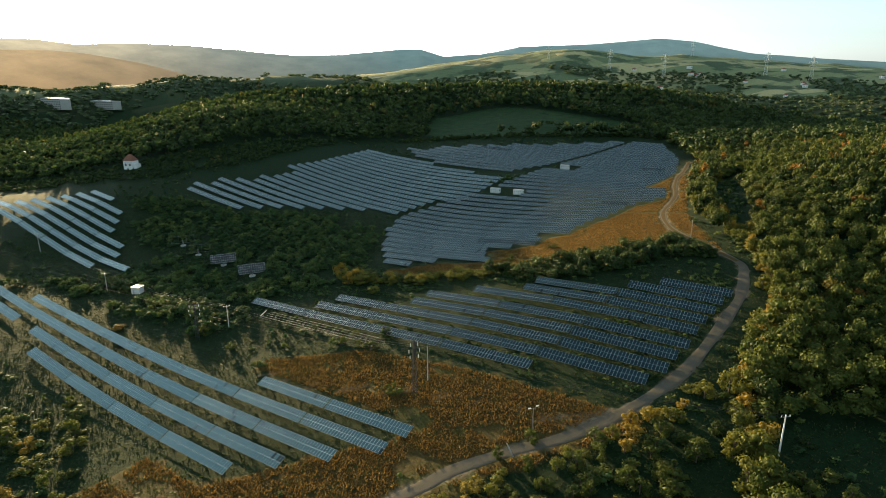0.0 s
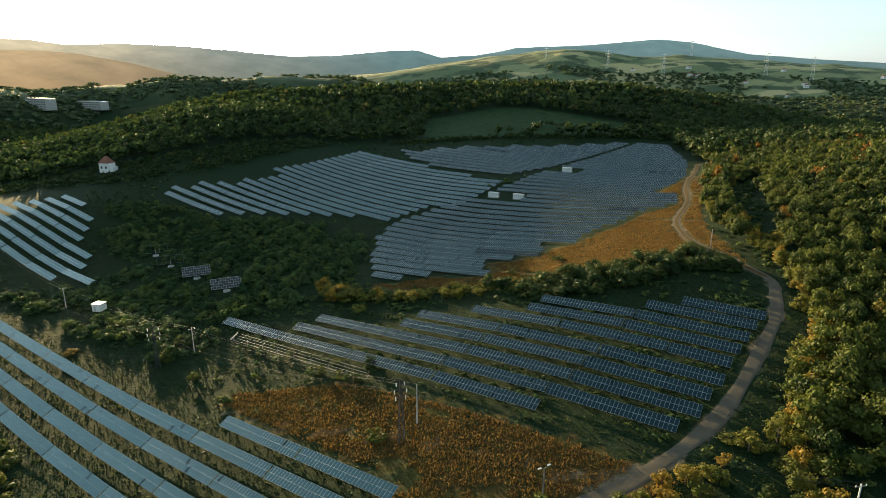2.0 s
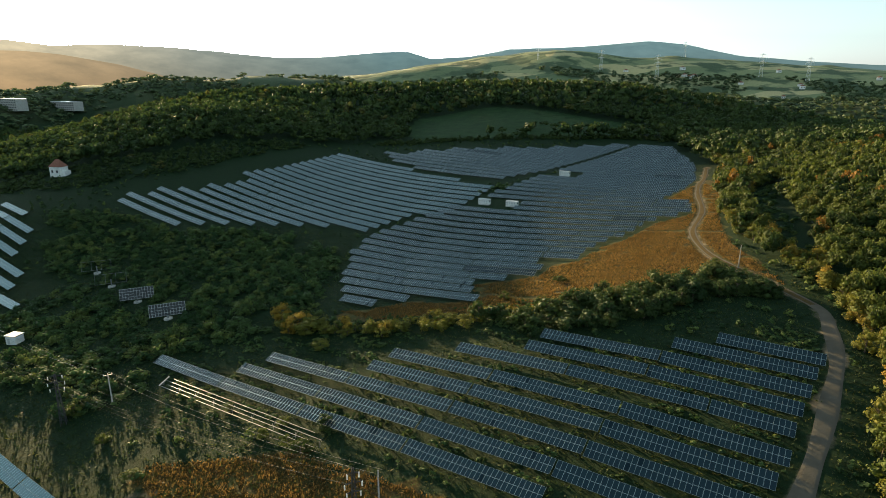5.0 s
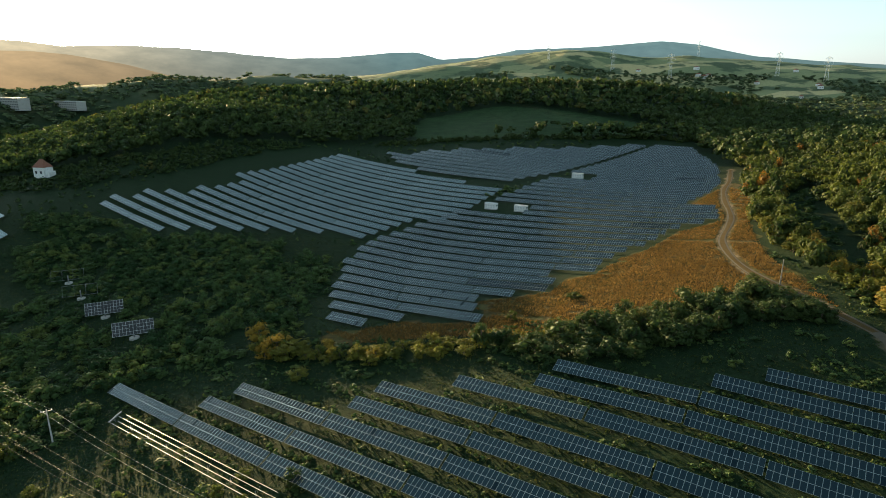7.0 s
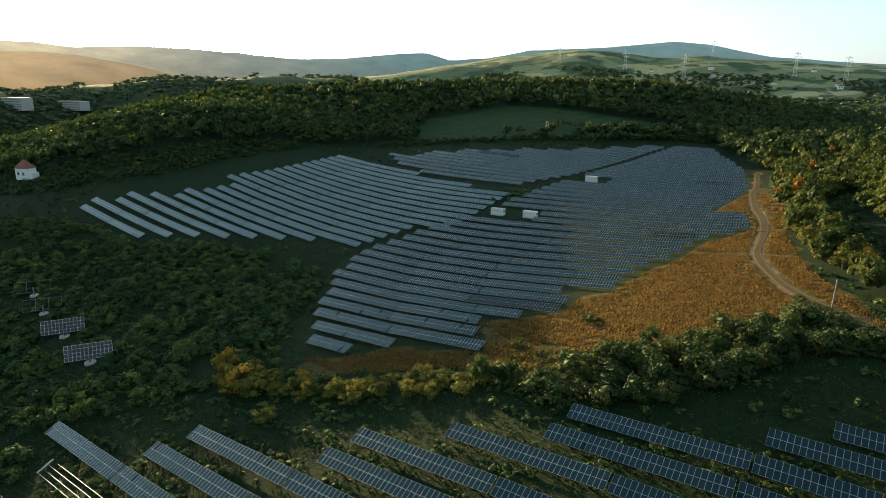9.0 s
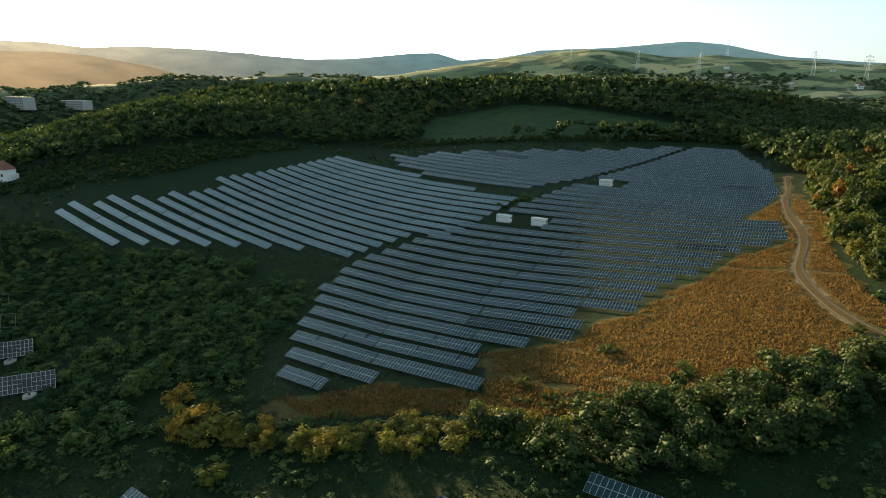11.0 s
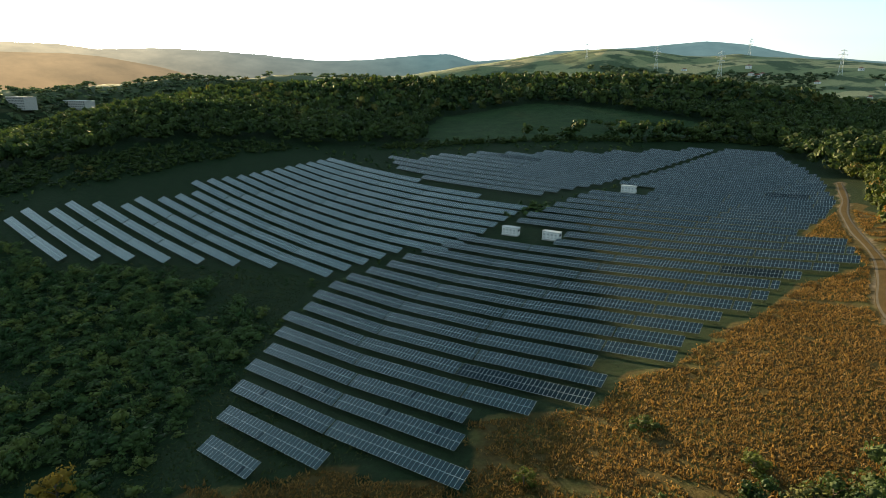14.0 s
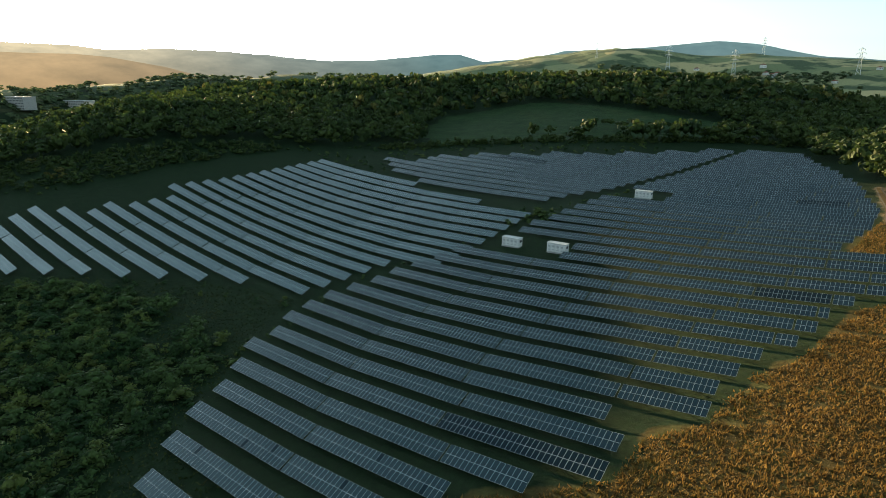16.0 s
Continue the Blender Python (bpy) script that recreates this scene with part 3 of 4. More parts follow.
def scatter(name, xy, width, height, variants, mat, label, category, seed, sink=0.0):
    """Many plants in one mesh, each turned and scaled on its own."""
    rng = np.random.default_rng(seed)
    n = len(xy)
    z = land(xy[:, 0], xy[:, 1]) - sink
    kind, turn, tint = rng.integers(0, len(variants), n), rng.uniform(0, 6.28, n), rng.uniform(0, 1, n)
    tint = np.clip(tint * 0.55 + 0.22 + 0.22 * ripple(xy[:, 0], xy[:, 1], 22.0) + 0.18 * ripple(xy[:, 0], xy[:, 1], 4.0), 0, 0.999)
    V, T, C, o = [], [], [], 0
    for k, (bv, bt) in enumerate(variants):
        sel = np.nonzero(kind == k)[0]
        if not len(sel):
            continue
        c, s = np.cos(turn[sel])[:, None], np.sin(turn[sel])[:, None]
        w, h = width[sel][:, None], height[sel][:, None]
        v = np.stack([(bv[:, 0] * c - bv[:, 1] * s) * w + xy[sel, 0:1], (bv[:, 0] * s + bv[:, 1] * c) * w + xy[sel, 1:2], bv[:, 2] * h + z[sel][:, None]], -1)
        V.append(v.reshape(-1, 3))
        T.append((bt[None] + (np.arange(len(sel)) * len(bv))[:, None, None] + o).reshape(-1, 3))
        C.append(np.repeat(tint[sel], len(bv)))
        o += len(sel) * len(bv)
    me = big_mesh(name, np.concatenate(V), np.concatenate(T), mat, np.concatenate(C))
    return tagged(new(name, me), label, category, kind="stuff")


def jittered(x0, x1, y0, y1, step, seed):
    rng = np.random.default_rng(seed)
    xs, ys = np.meshgrid(np.arange(x0, x1, step), np.arange(y0, y1, step))
    p = np.stack([xs.ravel(), ys.ravel()], 1)
    return p + rng.uniform(-0.45, 0.45, p.shape) * step


FINE = [crown(100 + i, 8, 52, 0.042) for i in range(6)]
FULL = [crown(i, 5, 26, 0.07) for i in range(6)]
HALF = [crown(20 + i, 3, 13, 0.125) for i in range(6)]
RIDGE = [crown(130 + i, 4, 16, 0.092) for i in range(6)]
LOW = [crown(40 + i, 2, 10, 0.19) for i in range(5)]
BUSH = [crown(60 + i, 3, 13, 0.11, 0.9, True) for i in range(5)]


def sizes(n, lo, hi, seed):
    return np.random.default_rng(seed).uniform(lo, hi, n)


p = jittered(50, 430, 40, 470, 5.6, 1)
p = p[wood(p[:, 0], p[:, 1])]
first = (p[:, 0] < 175) & (p[:, 1] < 330)
mid_sel = (p[:, 0] < 275) & ~first
for q, var, nm, sd in ((p[first], FINE, "oak_wood_front", 1), (p[mid_sel], FULL, "oak_wood", 2), (p[~(first | mid_sel)], HALF, "oak_wood_top", 3)):
    scatter(nm, q, sizes(len(q), 6.0, 10.0, sd), sizes(len(q), 7.5, 12.5, sd + 7), var, LEAF_WOOD, "dense oak wood, green turning orange in low sun", "trees", sd)
p = jittered(-760, 640, 470, 1010, 9.0, 4)
p = p[wood(p[:, 0], p[:, 1])]
p = p[(p[:, 1] < 700) | (np.random.default_rng(8).uniform(size=len(p)) < 0.7)]
close = p[:, 1] < 700
scatter("ridge_wood", p[close], sizes(close.sum(), 9, 16, 5), sizes(close.sum(), 8, 15, 6), RIDGE, LEAF_RIDGE, "dark green broadleaf wood on the ridge", "trees", 5)
scatter("ridge_wood_crest", p[~close], sizes((~close).sum(), 10, 16, 7), sizes((~close).sum(), 9, 16, 8), LOW, LEAF_RIDGE, "dark green broadleaf wood along the crest", "trees", 7)
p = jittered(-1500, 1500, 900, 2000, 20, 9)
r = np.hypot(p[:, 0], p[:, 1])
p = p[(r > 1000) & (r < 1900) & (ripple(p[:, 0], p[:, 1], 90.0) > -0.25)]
scatter("far_wood", p, sizes(len(p), 14, 27, 10), sizes(len(p), 8, 13, 11), LOW, LEAF_FAR_HAZED, "distant woodland beyond the ridge", "trees", 10, 2.0)

# ---- the farthest hills, evening haze painted into their glow: a plain backdrop ----
HAZE_HILLS = (
    (4000, 650, (-60, -43.4, -35.7, -33.6, -31, -27, -22.2, -18.6, -13.7, -9.7, -4.4, -2.1, 0.1, 3.5, 7.1, 13.7, 19.3, 22.3, 26.8, 31.7, 36, 41.9, 60),
     (300, 314, 305, 305, 284, 299, 291, 270, 244, 250, 283, 287, 242, 252, 299, 312, 338, 314, 243, 209, 185, 171, 160)),
    (3000, 450, (-60, -43.6, -39.1, -35.9, -32.6, -30.3, -26.3, -22.3, -17.3, -5, 60), (210, 208, 209, 206, 207, 198, 162, 106, 60, -20, -20)),
)


def painted_haze(name, a, b, glow, base, strength):
    """Hillside with kilometres of lit air painted as emission; warmer towards the sun."""
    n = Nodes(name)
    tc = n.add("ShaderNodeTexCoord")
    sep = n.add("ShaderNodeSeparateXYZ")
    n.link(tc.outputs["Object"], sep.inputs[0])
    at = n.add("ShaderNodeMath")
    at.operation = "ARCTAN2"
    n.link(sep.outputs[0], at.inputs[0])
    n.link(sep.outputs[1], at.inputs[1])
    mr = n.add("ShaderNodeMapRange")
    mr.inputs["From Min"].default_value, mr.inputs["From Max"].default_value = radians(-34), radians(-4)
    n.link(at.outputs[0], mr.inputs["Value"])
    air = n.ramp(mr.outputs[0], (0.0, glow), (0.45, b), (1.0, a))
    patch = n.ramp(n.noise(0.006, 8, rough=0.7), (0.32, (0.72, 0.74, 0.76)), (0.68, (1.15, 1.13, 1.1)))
    # the painted haze brightens towards the crests
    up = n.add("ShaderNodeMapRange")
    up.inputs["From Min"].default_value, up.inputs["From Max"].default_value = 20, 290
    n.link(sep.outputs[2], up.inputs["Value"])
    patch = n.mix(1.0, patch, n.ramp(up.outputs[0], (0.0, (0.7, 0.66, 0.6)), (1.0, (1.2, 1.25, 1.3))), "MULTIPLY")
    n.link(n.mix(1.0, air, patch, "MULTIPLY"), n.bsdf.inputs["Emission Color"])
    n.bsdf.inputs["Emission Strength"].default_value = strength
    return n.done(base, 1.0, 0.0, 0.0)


def hill_ring(reach, width, degs, tops, mat, name, label):
    b = np.radians(np.linspace(-58, 58, 233))
    d = np.linspace(reach - width * 1.7, reach + width * 0.5, 26)
    B, D = np.meshgrid(b, d)
    x, y = D * np.sin(B), D * np.cos(B)
    top = np.interp(np.degrees(B), degs, tops)
    z = -60 + (top + 60) * np.exp(-((D - reach) / width) ** 2) + 7 * ripple(x, y, 130.0) * smooth(reach - width * 1.6, reach - 100, D) * (D < reach - 60)
    i = np.arange(B.size).reshape(B.shape)
    q = np.stack([i[:-1, :-1], i[:-1, 1:], i[1:, 1:], i[1:, :-1]], -1).reshape(-1, 4)
    me = big_mesh(name, np.stack([x.ravel(), y.ravel(), z.ravel()], 1), np.concatenate([q[:, [0, 1, 2]], q[:, [0, 2, 3]]]), mat)
    me.polygons.foreach_set("use_smooth", np.ones(len(me.polygons), bool))
    return tagged(new(name, me), label, "hills", kind="structure")


hill_ring(*HAZE_HILLS[0], painted_haze("blue_haze_hill", (0.115, 0.145, 0.135), (0.24, 0.20, 0.15), (0.56, 0.38, 0.22), (0.05, 0.06, 0.05), 0.37), "backdrop", "far blue hills in evening haze")
hill_ring(*HAZE_HILLS[1], painted_haze("warm_haze_hill", (0.06, 0.08, 0.075), (0.19, 0.125, 0.075), (0.40, 0.235, 0.115), (0.05, 0.05, 0.035), 0.47), "backdrop", "far hills glowing orange in evening haze")


# ---- shrubs, hedge and single trees ----
VALLEY = [(-215, 262), (-196, 232), (-168, 206), (-112, 182), (-74, 184), (-66, 200), (-84, 226), (-38, 245), (-36, 290), (-42, 352), (-64, 362), (-135, 366), (-150, 385), (-215, 400), (-190, 345), (-150, 305)]
SHRUB = [crown(80 + i, 5, 24, 0.066, 0.95, True) for i in range(6)]
p = jittered(-230, -20, 205, 410, 3.9, 21)
keep = inside(p[:, 0], p[:, 1], VALLEY) & ~panel_zone(p[:, 0], p[:, 1]) & (ripple(p[:, 0], p[:, 1], 11.0) > -0.42)
p = p[keep]
for cx, cy in ((-90.7, 260.6), (-112, 282), (-134, 304.5), (-149.5, 322.6), (-143.5, 256.4), (-92, 196), (-83, 204), (-160, 256)):
    p = p[np.hypot(p[:, 0] - cx, p[:, 1] - cy + 4) > 8]
scatter("valley_scrub", p, sizes(len(p), 3.4, 7.5, 22), sizes(len(p), 2.0, 5.8, 23), SHRUB, LEAF_SHRUB, "dense dark green willow scrub filling the valley", "shrubs", 22, 0.2)
p = jittered(-420, 130, 60, 600, 7.0, 24)
open_ground = ~panel_zone(p[:, 0], p[:, 1]) & ~wood(p[:, 0], p[:, 1]) & ~inside(p[:, 0], p[:, 1], VALLEY) & ~inside(p[:, 0], p[:, 1], DRY_NORTH) & ~inside(p[:, 0], p[:, 1], MEADOW)
open_ground &= (from_line(p[:, 0], p[:, 1], ROAD_LINE) > 6) & ~(inside(p[:, 0], p[:, 1], DRY_SOUTH) & (ripple(p[:, 0], p[:, 1], 5.0) < 0.45))
p = p[open_ground & (ripple(p[:, 0], p[:, 1], 14.0) > -0.15)]
scatter("scattered_scrub", p, sizes(len(p), 2.0, 4.6, 25), sizes(len(p), 1.2, 3.2, 26), BUSH, LEAF_SHRUB, "scattered low bushes on rough grass", "shrubs", 25, 0.2)
WEST = [(-420, 480), (-330, 440), (-262, 436), (-215, 432), (-185, 445), (-140, 470), (-110, 500), (-95, 545), (-130, 580), (-260, 560), (-420, 560)]
p = jittered(-420, -80, 425, 590, 4.6, 27)
p = p[inside(p[:, 0], p[:, 1], WEST) & ~wood(p[:, 0], p[:, 1]) & ~panel_zone(p[:, 0], p[:, 1]) & (np.hypot(p[:, 0] + 250, p[:, 1] - 460) > 12) & (ripple(p[:, 0], p[:, 1], 12.0) > -0.6)]
scatter("western_scrub", p, sizes(len(p), 3.0, 8.5, 28), sizes(len(p), 1.8, 6.5, 29), BUSH, LEAF_RIDGE, "rough brown-green scrub below the western wood", "shrubs", 28, 0.2)
p = np.concatenate([LANE + np.random.default_rng(70).normal(0, 2.5, LANE.shape) for _ in range(2)])
p = p[(from_line(p[:, 0], p[:, 1], ROAD_LINE) > 6)]
scatter("lane_scrub", p, sizes(len(p), 2.5, 5, 71), sizes(len(p), 1.2, 3, 72), BUSH, LEAF_SHRUB, "low bushes in a dark lane through the wood", "shrubs", 73, 0.2)
# bushes along the foot of the meadow and the gully between the fields
gully = spline([plan(u, v) for u, v in ((-214, 218), (-226, 268), (-233, 300), (-224, 335), (-217, 362), (-210, 392), (-198, 425), (-188, 475), (-177, 540))], 3.2)
rg = np.random.default_rng(31)
g = gully + rg.normal(0, 1.0, gully.shape)
g = g[rg.uniform(size=len(g)) < 0.75]
scatter("gully_scrub", g, rg.uniform(1.4, 3.2, len(g)), rg.uniform(0.8, 2.2, len(g)), BUSH, LEAF_SHRUB, "low bushes along the gully between the fields", "shrubs", 33, 0.2)
hollow = np.array(plan(-214, 372)) + rg.normal(0, (6, 3.4), (26, 2))
scatter("gully_thicket", hollow, rg.uniform(2.5, 5, 26), rg.uniform(2, 4, 26), BUSH, LEAF_SHRUB, "dark thicket in the gully", "shrubs", 34, 0.2)
foot = spline([(-40, 575), (0, 580), (60, 584), (120, 578), (180, 575), (215, 560)], 3.0)
foot = np.concatenate([foot + rg.normal(0, 3.0, foot.shape) for _ in range(3)])
scatter("meadow_hedge", foot, rg.uniform(3, 7, len(foot)), rg.uniform(2.5, 6, len(foot)), BUSH, LEAF_RIDGE, "dark hedge between panels and meadow", "shrubs", 35, 0.3)
lone = np.array([(95, 618), (104, 622), (112, 620), (121, 617), (128, 622), (139, 614), (70, 606), (150, 612)], float)
scatter("meadow_trees", lone, rg.uniform(8, 13, 8), rg.uniform(6, 9, 8), HALF, LEAF_RIDGE, "dark trees in the meadow", "trees", 36, 0.3)


def trunk_mesh(seed):
    """A tapered trunk with a few limbs, 1 high."""
    rng = np.random.default_rng(seed)
    bm = bmesh.new()
    rod(bm, (0, 0, -0.06), (0.01, 0.0, 0.32), 0.035, 0.024, 7)
    rod(bm, (0.01, 0, 0.30), (0.0, 0.02, 0.62), 0.024, 0.010, 6)
    for i in range(5):
        a, h = rng.uniform(0, 6.28), rng.uniform(0.22, 0.48)
        rod(bm, (0, 0, h), (0.2 * math.cos(a), 0.2 * math.sin(a), h + rng.uniform(0.12, 0.24)), 0.012, 0.004, 5)
    me = bpy.data.meshes.new("trunk")
    bm.to_mesh(me)
    bm.free()
    me.materials.append(BARK)
    return me


def crown_mesh(seed, lobes, leaves, leaf, mat, low=False):
    v, t = crown(seed, lobes, leaves, leaf, 1.0, low)
    return big_mesh("crown", v, t, mat, np.full(len(v), 0.0))


def tree_kinds(name, mat, label, category, group, seeds, lobes, leaves, leaf):
    out = []
    for s in seeds:
        t = thing(name, Matrix(), label, category, group)
        part("trunk", trunk_mesh(s), t)
        part("crown", crown_mesh(s + 300, lobes, leaves, leaf, mat, True), t)
        out.append(t)
    return out


def plant(kinds, places, widths, heights, seed):
    """Stands copies of the kinds at the places; the first of each kind is used too."""
    rng = np.random.default_rng(seed)
    for i, (x, y) in enumerate(places):
        k = kinds[i % len(kinds)]
        s = Matrix.Diagonal((widths[i], widths[i], heights[i], 1))
        m = Matrix.Translation((x, y, ground_z(x, y) - 0.1)) @ Matrix.Rotation(rng.uniform(0, 6.28), 4, "Z")
        if not k.get("stands"):
            k.matrix_basis = m @ s
            k["stands"] = True
        else:
            c = k.copy()
            scene.collection.objects.link(c)
            c.matrix_basis = m @ s
            for o in k.children:
                d = o.copy()
                scene.collection.objects.link(d)
                d.parent = c


hedge_dark = tree_kinds("hedge_tree", LEAF_RIDGE, "dense green hedge tree beside the panel rows", "tree", "hedge between the fields", (1, 2, 3, 4), 12, 54, 0.038)
hedge_gold = tree_kinds("golden_bush", LEAF_YELLOW, "yellowing bush lit gold by the low sun", "bush", "hedge between the fields", (5, 6, 7), 8, 54, 0.04)
rh = np.random.default_rng(41)
line = spline([(22, 232), (40, 226), (60, 229), (78, 236), (96, 240), (112, 232)], 4.2)
spots = np.concatenate([line + rh.normal(0, 1.8, line.shape), line[4:] + np.array((3, 6)) + rh.normal(0, 2.2, line[4:].shape), line[8:] + np.array((2, -6)) + rh.normal(0, 2.0, line[8:].shape)])
spots = np.concatenate([spots, line[3:] + np.array((1, -5)) + rh.normal(0, 1.8, line[3:].shape), line[6:] + np.array((4, 9)) + rh.normal(0, 2.4, line[6:].shape)])
spots = spots[from_line(spots[:, 0], spots[:, 1], ROAD_LINE) > 6]
plant(hedge_dark, spots, rh.uniform(5.5, 10, len(spots)), rh.uniform(3.8, 8.8, len(spots)), 42)
line = spline([(-44, 243), (-36, 241), (-22, 236), (-8, 234), (6, 234), (18, 233)], 3.2)
spots = np.concatenate([line + rh.normal(0, 1.3, line.shape), line[1:] + (3, -4) + rh.normal(0, 1.5, line[1:].shape), [(24, 236), (30, 233.5), (36, 230), (43, 227.5), (50, 226.5), (28, 228), (57, 229), (40, 236), (66, 233), (-28, 225), (-46, 250), (-41, 238), (-38, 246)]])
tall = np.where(spots[:, 0] < -32, 1.5, 1.0)
plant(hedge_gold, spots, rh.uniform(4, 6.5, len(spots)) * tall, rh.uniform(3.2, 5.4, len(spots)) * tall, 43)
# bushes along the near side of the road and by the southern rows
road_bush = tree_kinds("roadside_bush", LEAF_YELLOW, "yellow-green bush on the roadside bank", "bush", "roadside bushes", (8, 9, 10), 8, 54, 0.04)
dark_bush = tree_kinds("field_bush", LEAF_WOOD, "rounded green bush in rough grass", "bush", "field bushes", (11, 12, 13), 8, 54, 0.04)
q = jittered(-20, 84, 66, 140, 4.4, 44)
side = np.array([ROAD_LINE[np.argmin(np.hypot(*(ROAD_LINE - c).T))] for c in q])
q = q[(q[:, 0] - side[:, 0] - (q[:, 1] - side[:, 1]) > 6) & ~wood(q[:, 0], q[:, 1]) & (ripple(q[:, 0], q[:, 1], 6.0) > -0.3)]
bank = from_line(q[:, 0], q[:, 1], ROAD_LINE) < 13
for kinds, some in ((road_bush, q[bank]), (dark_bush, q[~bank])):
    plant(kinds, some, rh.uniform(3, 6.5, len(some)), rh.uniform(2.2, 5.5, len(some)), 45)
q = np.array([(-34, 183), (-28, 180), (-31, 188), (-24, 176), (-19, 184), (-47, 198), (-62, 176), (-112, 152), (-120, 140), (-106, 146), (-128, 150), (-118, 162), (-96, 128), (-88, 118), (-124, 124),
              (-76, 190), (-14, 150), (13, 118), (21, 122), (36, 120), (-92, 205), (-130, 215), (-104, 222), (-86, 214), (52, 264), (30, 250), (64, 250), (108, 262), (112, 250), (128, 240)], float)
plant(dark_bush, q, rh.uniform(3.5, 7, len(q)), rh.uniform(2.4, 5, len(q)), 46)
q = np.array([(-118, 150), (-112, 156), (-124, 144), (-108, 148), (-116, 141), (-103, 140), (-126, 134), (-110, 132), (-100, 126), (-120, 126), (-94, 118), (-108, 120), (-130, 152), (-88, 110), (-98, 106), (-76, 104)], float)
plant(road_bush, q, rh.uniform(5, 9, len(q)), rh.uniform(3, 5.5, len(q)), 48)
edge = spline([(60, 96), (68, 112), (76, 132), (88, 150), (100, 167), (115, 188), (125, 218), (131, 250), (134, 290), (143, 328), (164, 362), (184, 405)], 4.0)
edge = np.concatenate([edge + rh.normal(0, 1.6, edge.shape), edge + (4, -2) + rh.normal(0, 1.6, edge.shape)])
edge = edge[from_line(edge[:, 0], edge[:, 1], ROAD_LINE) > 4.5]
edge_tree = tree_kinds("wood_edge_tree", LEAF_YELLOW, "young oak at the edge of the wood, turning yellow", "tree", "edge of the wood", (14, 15, 16, 17), 8, 54, 0.04)
plant(edge_tree, edge, rh.uniform(4.5, 8, len(edge)), rh.uniform(4, 8, len(edge)), 47)


# ---- grass and weeds ----
def tuft(seed, blades, spread):
    rng = np.random.default_rng(seed)
    V, T = [], []
    for i in range(blades):
        a = rng.uniform(0, 6.28)
        b = np.array((rng.normal(0, spread), rng.normal(0, spread), -0.05))
        w = np.array((math.cos(a), math.sin(a), 0)) * rng.uniform(0.10, 0.2)
        tip = b + (rng.normal(0, 0.25), rng.normal(0, 0.25), rng.uniform(0.6, 1.1))
        V += [b - w, b + w, tip]
        T.append((3 * i, 3 * i + 1, 3 * i + 2))
    return np.array(V), np.array(T)


WEED = [tuft(20 + i, 3, 0.32) for i in range(6)]
TUFTS = [tuft(i, 5, 0.3) for i in range(6)]
p = jittered(-122, 165, 66, 412, 0.66, 51)
dry = (inside(p[:, 0], p[:, 1], DRY_SOUTH) | inside(p[:, 0], p[:, 1], DRY_NORTH)) & (from_line(p[:, 0], p[:, 1], ROAD_LINE) > 3) & (ripple(p[:, 0], p[:, 1], 2.6) > -0.75)
# thinner in strips along the rows, imitating shadow streaks past the row ends
along, across = p[:, 0] * math.cos(ROW_A) - p[:, 1] * math.sin(ROW_A), p[:, 0] * math.sin(ROW_A) + p[:, 1] * math.cos(ROW_A)
dry &= ripple(along * 0.12, across, 3.2) + 0.4 * ripple(p[:, 0], p[:, 1], 4.0) > -0.62
p = p[dry & ~panel_zone(p[:, 0], p[:, 1])]
scatter("dry_grass", p, sizes(len(p), 0.6, 1.3, 52), sizes(len(p), 0.2, 0.8, 53), TUFTS, GRASS_DRY, "tall dry orange grass", "grass", 52)
p = jittered(-250, 128, 66, 400, 1.35, 54)
weedy = ~inside(p[:, 0], p[:, 1], DRY_NORTH) & ~wood(p[:, 0], p[:, 1]) & (from_line(p[:, 0], p[:, 1], ROAD_LINE) > 3) & (ripple(p[:, 0], p[:, 1], 4.0) > -0.6)
weedy &= ~(panel_zone(p[:, 0], p[:, 1]) & (p[:, 0] * math.sin(ROW_A) + p[:, 1] * math.cos(ROW_A) > 217))
p = p[weedy]
scatter("weeds", p, sizes(len(p), 1.0, 2.0, 55), sizes(len(p), 0.25, 0.65, 56), WEED, GRASS_GREEN, "rough green weeds between the panel rows", "grass", 55)


p = jittered(-90, 125, 105, 245, 1.5, 57)
u_, v_ = p[:, 0] * math.cos(ROW_A) - p[:, 1] * math.sin(ROW_A), p[:, 0] * math.sin(ROW_A) + p[:, 1] * math.cos(ROW_A)
rows_v = np.array((138.2, 145.7, 153.5, 161.2, 168.8, 178.4, 186.4, 194.5, 203.2, 211.0))
clear = np.abs(v_[:, None] - rows_v[None]).min(1) > 2.1
p = p[clear & (v_ > 134) & (v_ < 228) & (u_ > -205) & (u_ < -22) & (from_line(p[:, 0], p[:, 1], ROAD_LINE) > 3.5) & (ripple(p[:, 0], p[:, 1], 5.0) > 0.0)]
scatter("row_weeds", p, sizes(len(p), 0.9, 2.4, 58), sizes(len(p), 0.4, 1.3, 59), LOW, LEAF_SHRUB, "knee-high green weeds between the panel rows", "weeds", 60, 0.1)


